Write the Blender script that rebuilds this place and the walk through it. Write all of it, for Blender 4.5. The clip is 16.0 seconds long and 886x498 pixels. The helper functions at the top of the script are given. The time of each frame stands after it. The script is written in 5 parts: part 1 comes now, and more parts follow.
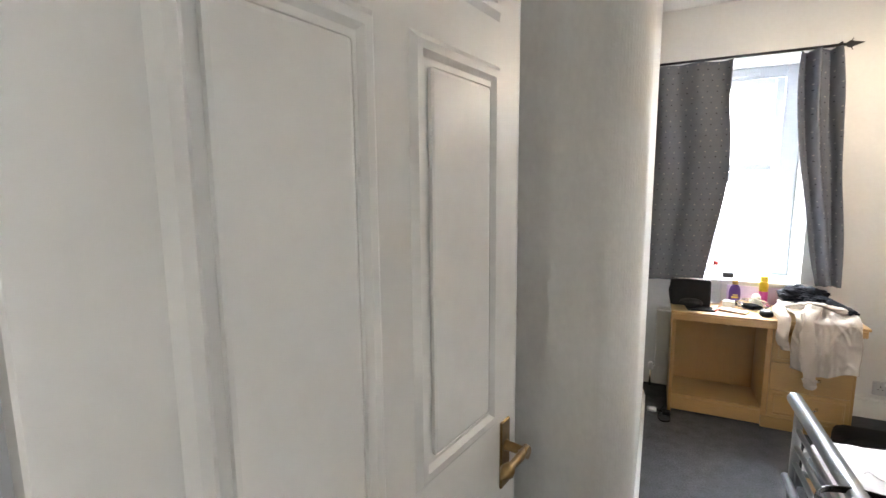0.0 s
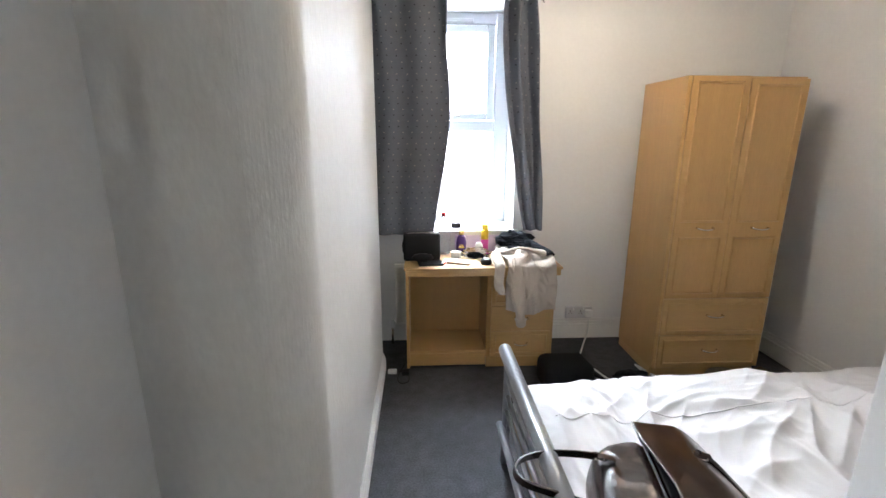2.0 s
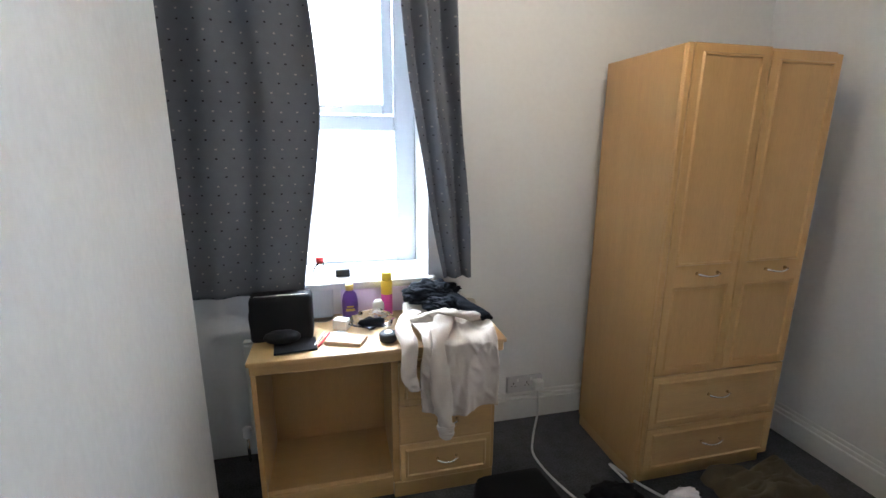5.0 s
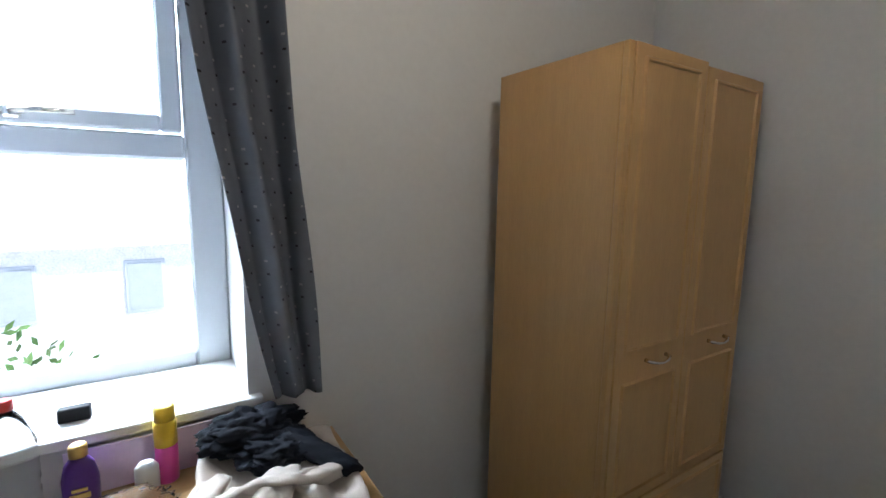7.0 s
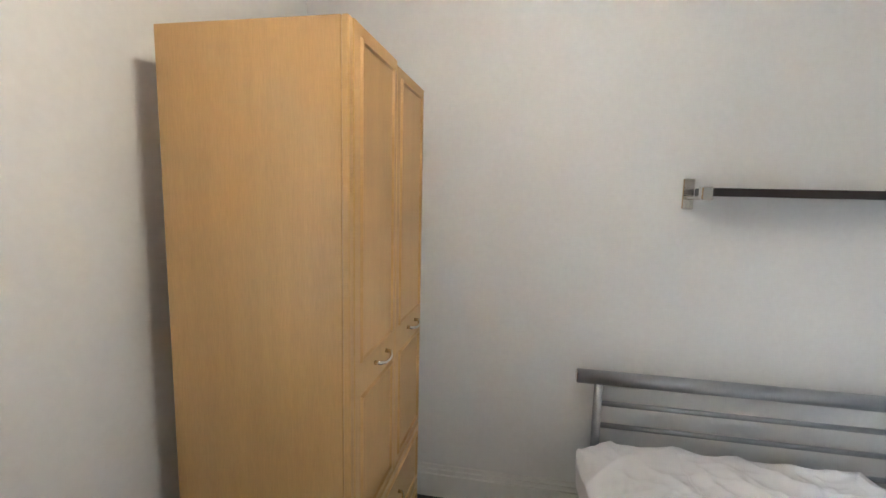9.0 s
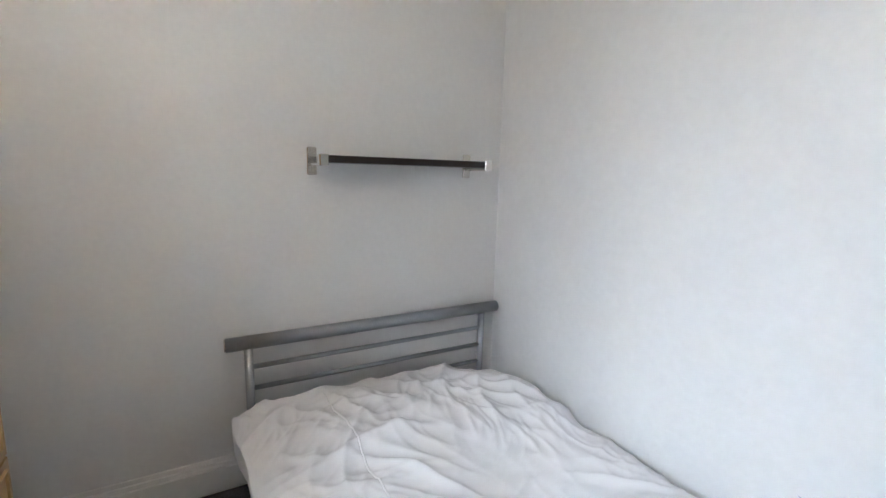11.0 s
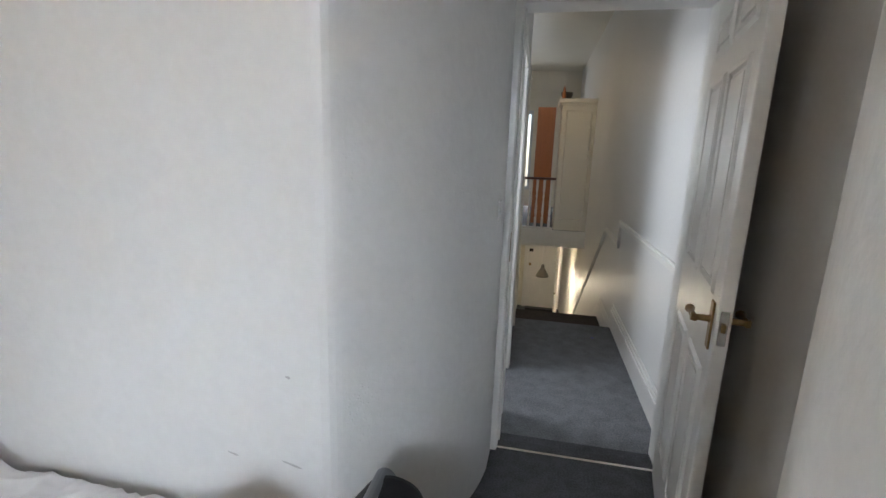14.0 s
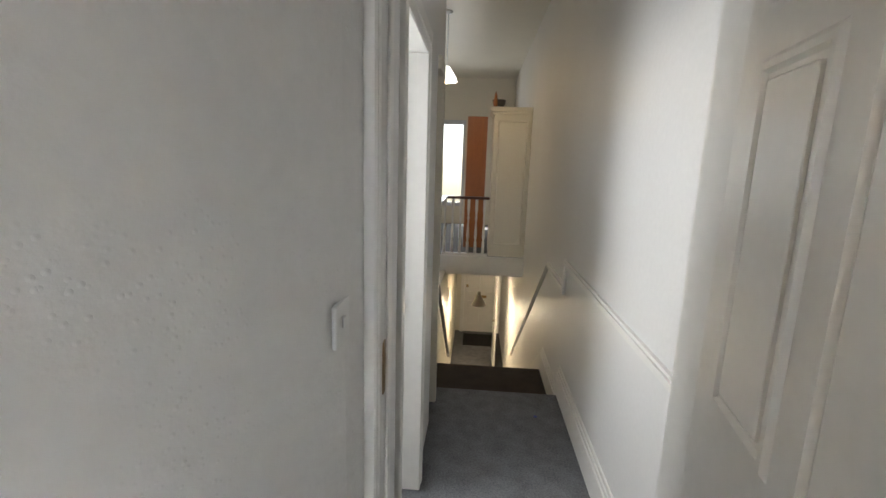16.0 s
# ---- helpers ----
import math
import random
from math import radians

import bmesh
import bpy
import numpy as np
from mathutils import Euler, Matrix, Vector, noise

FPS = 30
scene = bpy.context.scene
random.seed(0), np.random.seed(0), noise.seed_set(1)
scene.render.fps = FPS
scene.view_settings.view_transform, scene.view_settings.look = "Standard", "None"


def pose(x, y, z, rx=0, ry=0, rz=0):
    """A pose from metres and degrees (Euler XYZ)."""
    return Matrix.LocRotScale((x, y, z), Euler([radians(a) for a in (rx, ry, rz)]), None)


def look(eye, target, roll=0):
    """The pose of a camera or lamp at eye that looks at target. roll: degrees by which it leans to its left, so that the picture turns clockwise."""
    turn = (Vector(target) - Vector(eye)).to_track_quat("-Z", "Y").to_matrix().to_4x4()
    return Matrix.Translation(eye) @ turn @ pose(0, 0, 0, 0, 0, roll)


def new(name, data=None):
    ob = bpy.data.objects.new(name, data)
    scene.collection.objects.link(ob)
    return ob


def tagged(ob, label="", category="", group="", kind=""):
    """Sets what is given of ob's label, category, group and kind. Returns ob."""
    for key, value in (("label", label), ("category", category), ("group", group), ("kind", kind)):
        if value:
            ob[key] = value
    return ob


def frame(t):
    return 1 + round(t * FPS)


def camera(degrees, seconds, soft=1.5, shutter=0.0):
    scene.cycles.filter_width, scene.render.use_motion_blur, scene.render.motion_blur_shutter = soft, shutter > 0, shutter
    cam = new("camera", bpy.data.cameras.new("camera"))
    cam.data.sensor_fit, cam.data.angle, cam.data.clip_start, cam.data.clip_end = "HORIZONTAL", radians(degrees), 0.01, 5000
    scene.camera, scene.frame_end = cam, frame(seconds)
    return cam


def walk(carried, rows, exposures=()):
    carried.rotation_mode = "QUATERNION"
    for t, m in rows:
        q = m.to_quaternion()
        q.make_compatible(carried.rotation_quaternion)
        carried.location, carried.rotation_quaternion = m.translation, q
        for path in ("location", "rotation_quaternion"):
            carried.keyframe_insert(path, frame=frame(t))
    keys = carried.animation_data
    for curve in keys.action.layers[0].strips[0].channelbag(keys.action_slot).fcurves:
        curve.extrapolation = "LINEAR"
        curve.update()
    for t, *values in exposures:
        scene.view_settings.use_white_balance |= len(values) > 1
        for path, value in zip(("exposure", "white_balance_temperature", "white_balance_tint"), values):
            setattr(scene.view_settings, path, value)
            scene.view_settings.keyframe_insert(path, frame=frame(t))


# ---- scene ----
cam = camera(89.0, 16.0)
PATH = [
    (0, (0.291, 1.53, 1.556), (-0.562, 3.319, 1.288), -0.5),
    (0.5, (0.343, 1.65, 1.497), (-0.108, 3.573, 1.181), 0.4),
    (1, (0.46, 1.789, 1.541), (0.251, 3.738, 1.144), 0.0),
    (1.5, (0.483, 1.93, 1.537), (0.485, 3.878, 1.085), 0.2),
    (2, (0.516, 2.092, 1.559), (0.616, 4.027, 1.066), 0.2),
    (2.5, (0.529, 2.269, 1.551), (0.691, 4.199, 1.051), 0.3),
    (3, (0.581, 2.42, 1.556), (0.785, 4.346, 1.055), 0.3),
    (3.5, (0.651, 2.585, 1.564), (0.915, 4.502, 1.062), 0.3),
    (6, (0.871, 3.637, 1.52), (1.517, 5.49, 1.136), 0.5),
    (6.5, (0.947, 3.811, 1.529), (1.752, 5.613, 1.205), 0.7),
    (7, (1.0, 3.948, 1.507), (2.063, 5.62, 1.235), 1.0),
    (7.5, (1.03, 4.076, 1.497), (2.4, 5.512, 1.245), 1.3),
    (8, (1.015, 4.17, 1.516), (2.619, 5.332, 1.245), 1.2),
    (8.5, (0.993, 4.244, 1.497), (2.816, 5.027, 1.244), 0.9),
    (9, (1.027, 4.29, 1.494), (2.976, 4.662, 1.242), 1.3),
    (9.2, (1.047, 4.311, 1.494), (3.022, 4.493, 1.24), 1.2),
    (11.3, (0.921, 4.165, 1.46), (2.511, 2.999, 1.126), 1.9),
    (11.5, (0.91, 4.186, 1.455), (2.4, 2.894, 1.122), 2.1),
    (12, (0.878, 4.247, 1.401), (2.057, 2.661, 1.092), 0.9),
    (12.5, (0.818, 4.241, 1.415), (1.666, 2.461, 1.081), 2.0),
    (13, (0.68, 4.107, 1.488), (1.31, 2.247, 1.11), 2.1),
    (13.5, (0.585, 3.913, 1.493), (1.074, 2.013, 1.101), 1.9),
    (14, (0.553, 3.715, 1.482), (0.936, 1.798, 1.061), 1.8),
    (14.5, (0.556, 3.492, 1.498), (0.86, 1.563, 1.067), 1.9),
    (15, (0.521, 3.215, 1.533), (0.771, 1.277, 1.105), 1.7),
    (15.5, (0.476, 2.953, 1.555), (0.665, 1.007, 1.138), 1.7),
    (16, (0.432, 2.661, 1.567), (0.572, 0.701, 1.193), 1.8),
]
EXPOSURE = [(0, 2.4, 6450, 11), (1, 2.2, 6200, 11), (3.5, 1.87, 6000, 10), (6, 1.22, 5600, 8), (7.2, 0.68, 5700, 8), (8.2, 1.5, 5950, 8), (9, 2.1, 5900, 8), (11.5, 1.65, 5700, 9), (12.5, 1.38, 5700, 9), (14, 1.4, 6000, 10), (14.8, 1.4, 6250, 10), (16, 1.72, 6550, 10)]
walk(cam, [(t, look(eye, target, roll)) for t, eye, target, roll in PATH], EXPOSURE)

# ---- world, sun and lamps ----
world = bpy.data.worlds.new("sky")
scene.world = world
world.use_nodes = True
wn = world.node_tree
sky = wn.nodes.new("ShaderNodeTexSky")
sky.sky_type, sky.sun_disc = "NISHITA", False
sky.sun_elevation, sky.sun_rotation = radians(54), radians(128)
wn.links.new(sky.outputs[0], wn.nodes["Background"].inputs[0])
wn.nodes["Background"].inputs[1].default_value = 0.15


def lamp(name, kind, m, energy, colour, **more):
    data = bpy.data.lights.new(name, kind)
    data.energy, data.color = energy, colour
    if "size" in more:
        data.shape, data.size, data.size_y = "RECTANGLE", more["size"], more["size_y"]
    if "radius" in more:
        data.shadow_soft_size = more["radius"]
    if "angle" in more:
        data.angle = radians(more["angle"])
    ob = new(name, data)
    ob.matrix_world = m
    return ob


lamp("overcast_sun", "SUN", look((9, -7, 16), (0, 0, 0)), 5.0, (1, 0.96, 0.9), angle=0.5)
lamp("window_daylight", "AREA", look((0.75, 6.55, 2.75), (1.2, 3.6, 0.8)), 165, (0.88, 0.94, 1.0), size=1.7, size_y=1.3)
lamp("bedroom_bulb", "POINT", pose(1.57, 4.3, 2.33), 19, (1.0, 0.80, 0.58), radius=0.12)
lamp("landing_bulb", "POINT", pose(0.82, -2.5, 2.42), 4, (1.0, 0.72, 0.42), radius=0.05)
lamp("hall_bulb", "POINT", pose(0.33, -4.25, -0.66), 15, (1.0, 0.8, 0.55), radius=0.04)
lamp("landing_window_daylight", "AREA", look((1.0, -5.75, 1.7), (0.7, -2.0, 1.2)), 5, (0.95, 0.98, 1.0), size=0.4, size_y=1.2)


lamp("bathroom_daylight", "AREA", look((1.62, 1.0, 1.6), (-0.2, 0.9, 0.9)), 8, (0.95, 0.97, 1.0), size=0.55, size_y=0.98)

# ---- materials ----
def mat(name, colour, rough=0.6, metal=0.0, vary=0.1, scale=6.0, fine=80.0, bump=0.15, depth=0.003, stretch=(1, 1, 1), emit=0.0, coat=0.0):
    m = bpy.data.materials.new(name)
    m.use_nodes = True
    nt, b = m.node_tree, m.node_tree.nodes["Principled BSDF"]
    tc = nt.nodes.new("ShaderNodeTexCoord")
    mp = nt.nodes.new("ShaderNodeMapping")
    mp.inputs["Scale"].default_value = stretch
    nt.links.new(tc.outputs["Object"], mp.inputs[0])
    n1, n2 = nt.nodes.new("ShaderNodeTexNoise"), nt.nodes.new("ShaderNodeTexNoise")
    n1.inputs["Scale"].default_value, n1.inputs["Detail"].default_value = scale, 4
    n2.inputs["Scale"].default_value, n2.inputs["Detail"].default_value = fine, 5
    for n in (n1, n2):
        nt.links.new(mp.outputs[0], n.inputs["Vector"])
    add = nt.nodes.new("ShaderNodeMath")
    add.operation = "MULTIPLY_ADD"
    add.inputs[1].default_value = 0.6
    nt.links.new(n2.outputs[0], add.inputs[0])
    half = nt.nodes.new("ShaderNodeMath")
    half.operation = "MULTIPLY"
    half.inputs[1].default_value = 0.4
    nt.links.new(n1.outputs[0], half.inputs[0])
    nt.links.new(half.outputs[0], add.inputs[2])
    ramp = nt.nodes.new("ShaderNodeValToRGB")
    ramp.color_ramp.elements[0].position, ramp.color_ramp.elements[1].position = 0.3, 0.7
    ramp.color_ramp.elements[0].color = (*[c * (1 - vary) for c in colour], 1)
    ramp.color_ramp.elements[1].color = (*[min(1, c * (1 + vary)) for c in colour], 1)
    nt.links.new(add.outputs[0], ramp.inputs[0])
    nt.links.new(ramp.outputs[0], b.inputs["Base Color"])
    b.inputs["Roughness"].default_value, b.inputs["Metallic"].default_value = rough, metal
    b.inputs["Coat Weight"].default_value = coat
    if bump:
        bp = nt.nodes.new("ShaderNodeBump")
        bp.inputs["Strength"].default_value, bp.inputs["Distance"].default_value = bump, depth
        nt.links.new(add.outputs[0], bp.inputs["Height"])
        nt.links.new(bp.outputs[0], b.inputs["Normal"])
    if emit:
        b.inputs["Emission Color"].default_value = (*colour, 1)
        b.inputs["Emission Strength"].default_value = emit
    return m


def speckled(name, base, dark, light):
    """Woven cloth with rows of small dark and light dashes, by the cloth's own UV in metres."""
    m = mat(name, base, 0.85, vary=0.12, scale=25, fine=500, bump=0.3, depth=0.001)
    nt, b = m.node_tree, m.node_tree.nodes["Principled BSDF"]
    ramp = b.inputs["Base Color"].links[0].from_socket
    uv = nt.nodes.new("ShaderNodeTexCoord")
    sp = nt.nodes.new("ShaderNodeSeparateXYZ")
    nt.links.new(uv.outputs["UV"], sp.inputs[0])

    def op(kind, a, c):
        n = nt.nodes.new("ShaderNodeMath")
        n.operation = kind
        for i, v in enumerate((a, c)):
            if isinstance(v, (int, float)):
                n.inputs[i].default_value = v
            else:
                nt.links.new(v, n.inputs[i])
        return n.outputs[0]

    last = ramp
    for du, dv, colour in ((0.0, 0.0, dark), (0.5, 0.5, light)):
        row = op("ADD", op("DIVIDE", sp.outputs[1], 0.074), dv)
        shift = op("MULTIPLY", op("MODULO", op("FLOOR", row, 0), 2.0), 0.5)
        col = op("ADD", op("ADD", op("DIVIDE", sp.outputs[0], 0.082), shift), du)
        inx = op("LESS_THAN", op("FRACT", col, 0), 0.13)
        iny = op("LESS_THAN", op("FRACT", row, 0), 0.085)
        mix = nt.nodes.new("ShaderNodeMixRGB")
        nt.links.new(op("MULTIPLY", inx, iny), mix.inputs[0])
        nt.links.new(last, mix.inputs[1])
        mix.inputs[2].default_value = (*colour, 1)
        last = mix.outputs[0]
    nt.links.new(last, b.inputs["Base Color"])
    return m


WALL = mat("white_emulsion", (0.72, 0.715, 0.70), 0.5, vary=0.03, scale=3, fine=45, bump=0.22, depth=0.006)
BREAST = mat("woodchip_paint", (0.70, 0.695, 0.67), 0.6, vary=0.05, scale=12, fine=55, bump=0.4, depth=0.006, stretch=(1, 1, 0.55))
LUMPY = mat("patched_plaster_paint", (0.72, 0.715, 0.70), 0.42, vary=0.03, scale=16, fine=30, bump=0.42, depth=0.008)
def lumps(m, size, height):
    """Small scattered plaster lumps on top of the material's own relief."""
    nt, b = m.node_tree, m.node_tree.nodes["Principled BSDF"]
    tc = nt.nodes.new("ShaderNodeTexCoord")
    vor, noi = nt.nodes.new("ShaderNodeTexVoronoi"), nt.nodes.new("ShaderNodeTexNoise")
    vor.inputs["Scale"].default_value, noi.inputs["Scale"].default_value = size, 2.2
    for n in (vor, noi):
        nt.links.new(tc.outputs["Object"], n.inputs["Vector"])
    dot = nt.nodes.new("ShaderNodeMapRange")
    dot.inputs["From Min"].default_value, dot.inputs["From Max"].default_value = 0.30, 0.05
    mask = nt.nodes.new("ShaderNodeMapRange")
    mask.inputs["From Min"].default_value, mask.inputs["From Max"].default_value = 0.47, 0.6
    nt.links.new(vor.outputs["Distance"], dot.inputs["Value"])
    nt.links.new(noi.outputs[0], mask.inputs["Value"])
    mul = nt.nodes.new("ShaderNodeMath")
    mul.operation = "MULTIPLY"
    nt.links.new(dot.outputs[0], mul.inputs[0])
    nt.links.new(mask.outputs[0], mul.inputs[1])
    axis, near, both = nt.nodes.new("ShaderNodeSeparateXYZ"), nt.nodes.new("ShaderNodeMath"), nt.nodes.new("ShaderNodeMath")
    near.operation, both.operation = "LESS_THAN", "MULTIPLY"
    near.inputs[1].default_value = 1.07
    nt.links.new(tc.outputs["Object"], axis.inputs[0])
    nt.links.new(axis.outputs[0], near.inputs[0])
    nt.links.new(mul.outputs[0], both.inputs[0])
    nt.links.new(near.outputs[0], both.inputs[1])
    bp = nt.nodes.new("ShaderNodeBump")
    bp.inputs["Strength"].default_value, bp.inputs["Distance"].default_value = 0.7, height
    nt.links.new(both.outputs[0], bp.inputs["Height"])
    nt.links.new(b.inputs["Normal"].links[0].from_socket, bp.inputs["Normal"])
    nt.links.new(bp.outputs[0], b.inputs["Normal"])


lumps(LUMPY, 70.0, 0.0013)
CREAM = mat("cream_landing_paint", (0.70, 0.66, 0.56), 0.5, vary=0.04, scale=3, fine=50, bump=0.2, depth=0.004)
CEIL = mat("ceiling_paint", (0.74, 0.73, 0.71), 0.7, vary=0.03, scale=4, fine=60, bump=0.2)
GLOSS = mat("white_gloss_paint", (0.76, 0.75, 0.72), 0.36, vary=0.03, scale=8, fine=30, bump=0.1, depth=0.002)
CARPET = mat("charcoal_carpet", (0.062, 0.064, 0.07), 0.95, vary=0.6, scale=14, fine=110, bump=0.9, depth=0.006)
CARPET2 = mat("grey_carpet", (0.15, 0.155, 0.165), 0.95, vary=0.5, scale=10, fine=110, bump=0.9, depth=0.006)
BROWN = mat("brown_stair_carpet", (0.05, 0.038, 0.03), 0.95, vary=0.4, scale=10, fine=260, bump=0.9, depth=0.006)
BEECH = mat("beech_laminate", (0.46, 0.275, 0.105), 0.42, vary=0.1, scale=2.5, fine=40, bump=0.05, stretch=(9, 9, 0.7))
BEECH_H = mat("beech_laminate_flat", (0.50, 0.31, 0.13), 0.36, vary=0.1, scale=2.5, fine=40, bump=0.05, stretch=(0.7, 9, 9))
DARKGAP = mat("dark_gap", (0.03, 0.02, 0.012), 0.8, vary=0.1)
CHROME = mat("brushed_nickel", (0.75, 0.72, 0.66), 0.22, 1.0, vary=0.05, bump=0)
BRASS = mat("antique_brass", (0.27, 0.18, 0.08), 0.34, 1.0, vary=0.25, scale=30, bump=0.1)
SILVER = mat("silver_bed_paint", (0.30, 0.315, 0.335), 0.3, 0.75, vary=0.05, bump=0.03)
LINEN = mat("white_cotton", (0.80, 0.79, 0.80), 0.85, vary=0.03, scale=8, fine=300, bump=0.25, depth=0.002)
MATTRESS = mat("grey_mattress_ticking", (0.30, 0.31, 0.34), 0.9, vary=0.1, fine=200, bump=0.3)
CURTAIN = speckled("grey_dashed_curtain", (0.128, 0.14, 0.165), (0.012, 0.012, 0.018), (0.33, 0.31, 0.31))
BLACKIRON = mat("black_iron", (0.025, 0.025, 0.028), 0.45, 0.6, vary=0.2, bump=0.05)
# white plastic toned grey-blue; its backlit shade is put into the colour
UPVC = mat("shade_toned_upvc", (0.56, 0.59, 0.63), 0.25, vary=0.02, bump=0)
LEATHER = mat("dark_brown_leather", (0.017, 0.0062, 0.0042), 0.27, vary=0.35, scale=9, fine=120, bump=0.35, depth=0.004, coat=0.1)
BLACKCLOTH = mat("black_cloth", (0.006, 0.006, 0.008), 0.85, vary=0.3, scale=12, fine=300, bump=0.4)
NAVY = mat("navy_fleece", (0.006, 0.008, 0.013), 0.9, vary=0.3, scale=20, fine=300, bump=0.5)
BLACKNYLON = mat("black_nylon", (0.006, 0.006, 0.008), 0.6, vary=0.25, scale=15, fine=200, bump=0.3)
CREAMKNIT = mat("cream_sweatshirt", (0.52, 0.455, 0.39), 0.92, vary=0.08, scale=14, fine=350, bump=0.5, depth=0.003)
OLIVE = mat("olive_towel", (0.10, 0.082, 0.05), 0.95, vary=0.2, scale=20, fine=250, bump=0.6)
GREYFLUFF = mat("charcoal_quilted_cloth", (0.011, 0.0115, 0.014), 0.55, vary=0.3, scale=20, fine=200, bump=0.4)
PURPLE = mat("purple_bottle", (0.09, 0.03, 0.22), 0.3, vary=0.1, bump=0)
PINK = mat("pink_can", (0.62, 0.07, 0.36), 0.3, vary=0.05, bump=0)
YELLOW = mat("yellow_cap", (0.75, 0.52, 0.03), 0.35, vary=0.05, bump=0)
WHITEPL = mat("white_plastic", (0.76, 0.76, 0.75), 0.35, vary=0.03, bump=0)
BLUEPL = mat("blue_cap", (0.03, 0.05, 0.25), 0.35, vary=0.05, bump=0)
RED = mat("red_plastic", (0.65, 0.03, 0.03), 0.35, vary=0.05, bump=0)
GOLD = mat("gold_cap", (0.55, 0.38, 0.12), 0.35, 0.6, vary=0.05, bump=0)
PAPER = mat("white_paper", (0.74, 0.73, 0.70), 0.8, vary=0.04, bump=0.05)
CARD = mat("tan_card", (0.42, 0.28, 0.16), 0.7, vary=0.1, bump=0.05)
LILAC = mat("lilac_plastic", (0.70, 0.60, 0.76), 0.45, vary=0.05, bump=0)
DARKWOOD = mat("black_brown_veneer", (0.018, 0.011, 0.009), 0.4, vary=0.3, scale=3, fine=60, bump=0.05, stretch=(9, 0.7, 9))
PINE = mat("orange_pine", (0.36, 0.125, 0.04), 0.4, vary=0.2, scale=3, fine=30, bump=0.05, stretch=(9, 9, 0.7))
MAHOG = mat("mahogany_rail", (0.06, 0.02, 0.012), 0.3, vary=0.2, scale=4, fine=40, bump=0.05)
BLACKPAINT = mat("black_handrail_paint", (0.012, 0.012, 0.012), 0.3, vary=0.2, bump=0)
PEWTER = mat("pewter_shade", (0.11, 0.10, 0.085), 0.4, 0.5, vary=0.15, bump=0.05)
MATBLACK = mat("black_doormat", (0.012, 0.012, 0.013), 0.95, vary=0.3, fine=300, bump=0.8)
# brick made near white: the glare outside is painted into its colour
BRICK = mat("washed_out_brick", (0.82, 0.80, 0.78), 0.85, vary=0.2, scale=4, fine=20, bump=0.2)
LEAF = mat("garden_leaf", (0.09, 0.17, 0.04), 0.6, vary=0.4, scale=6, fine=30, bump=0.1)
PAVING = mat("yard_paving", (0.5, 0.49, 0.47), 0.9, vary=0.2, scale=1.5, fine=20, bump=0.2)
# slate and far panes lightened too, so glare sits in their colours
SLATE = mat("washed_out_slate", (0.78, 0.78, 0.79), 0.7, vary=0.2, scale=3, fine=25, bump=0.2)
DARKGLASS = mat("washed_out_glass", (0.4, 0.43, 0.46), 0.1, vary=0.1, bump=0)
SHADE = mat("white_lamp_shade", (0.8, 0.78, 0.72), 0.6, vary=0.02, bump=0, emit=0.9)
BULB = mat("lit_bulb", (1.0, 0.85, 0.62), 0.4, vary=0.0, bump=0, emit=12)
SOCKETGREY = mat("pale_grey_plastic", (0.55, 0.54, 0.56), 0.35, vary=0.03, bump=0)
SCUFF = mat("grey_scuff", (0.5, 0.49, 0.48), 0.7, vary=0.2, scale=60, fine=300, bump=0)
CABLEW = mat("white_cable_rubber", (0.7, 0.7, 0.68), 0.45, vary=0.03, bump=0)


for m in (BLACKCLOTH, NAVY, BLACKNYLON, GREYFLUFF, BLACKPAINT):
    m.node_tree.nodes["Principled BSDF"].inputs["Specular IOR Level"].default_value = 0.25


def clear(name, colour, rough=0.0, ior=1.12):
    m = bpy.data.materials.new(name)
    m.use_nodes = True
    b = m.node_tree.nodes["Principled BSDF"]
    b.inputs["Base Color"].default_value, b.inputs["Roughness"].default_value = (*colour, 1), rough
    b.inputs["Transmission Weight"].default_value, b.inputs["IOR"].default_value = 1.0, ior
    return m


GLASS = clear("window_glass", (1, 1, 1))
CLEARPL = clear("clear_plastic", (0.9, 0.94, 0.97), 0.06, 1.3)
CLEARBAG = clear("thin_plastic_film", (0.95, 0.95, 0.97), 0.22)

# ---- mesh helpers ----
ORIGIN = {}


def box(x0, x1, y0, y1, z0, z1, bevel=0.0, bm=None, seg=1):
    own = bmesh.new()
    bmesh.ops.create_cube(own, size=1)
    for v in own.verts:
        v.co = Vector(((x0 + x1) / 2 + v.co.x * (x1 - x0), (y0 + y1) / 2 + v.co.y * (y1 - y0), (z0 + z1) / 2 + v.co.z * (z1 - z0)))
    if bevel:
        bmesh.ops.bevel(own, geom=own.edges[:], offset=bevel, segments=seg, affect="EDGES", profile=0.6)
    return join(bm, own)


def join(bm, own):
    if bm is None:
        return own
    data = bpy.data.meshes.new("joined")
    own.to_mesh(data)
    own.free()
    bm.from_mesh(data)
    bpy.data.meshes.remove(data)
    return bm


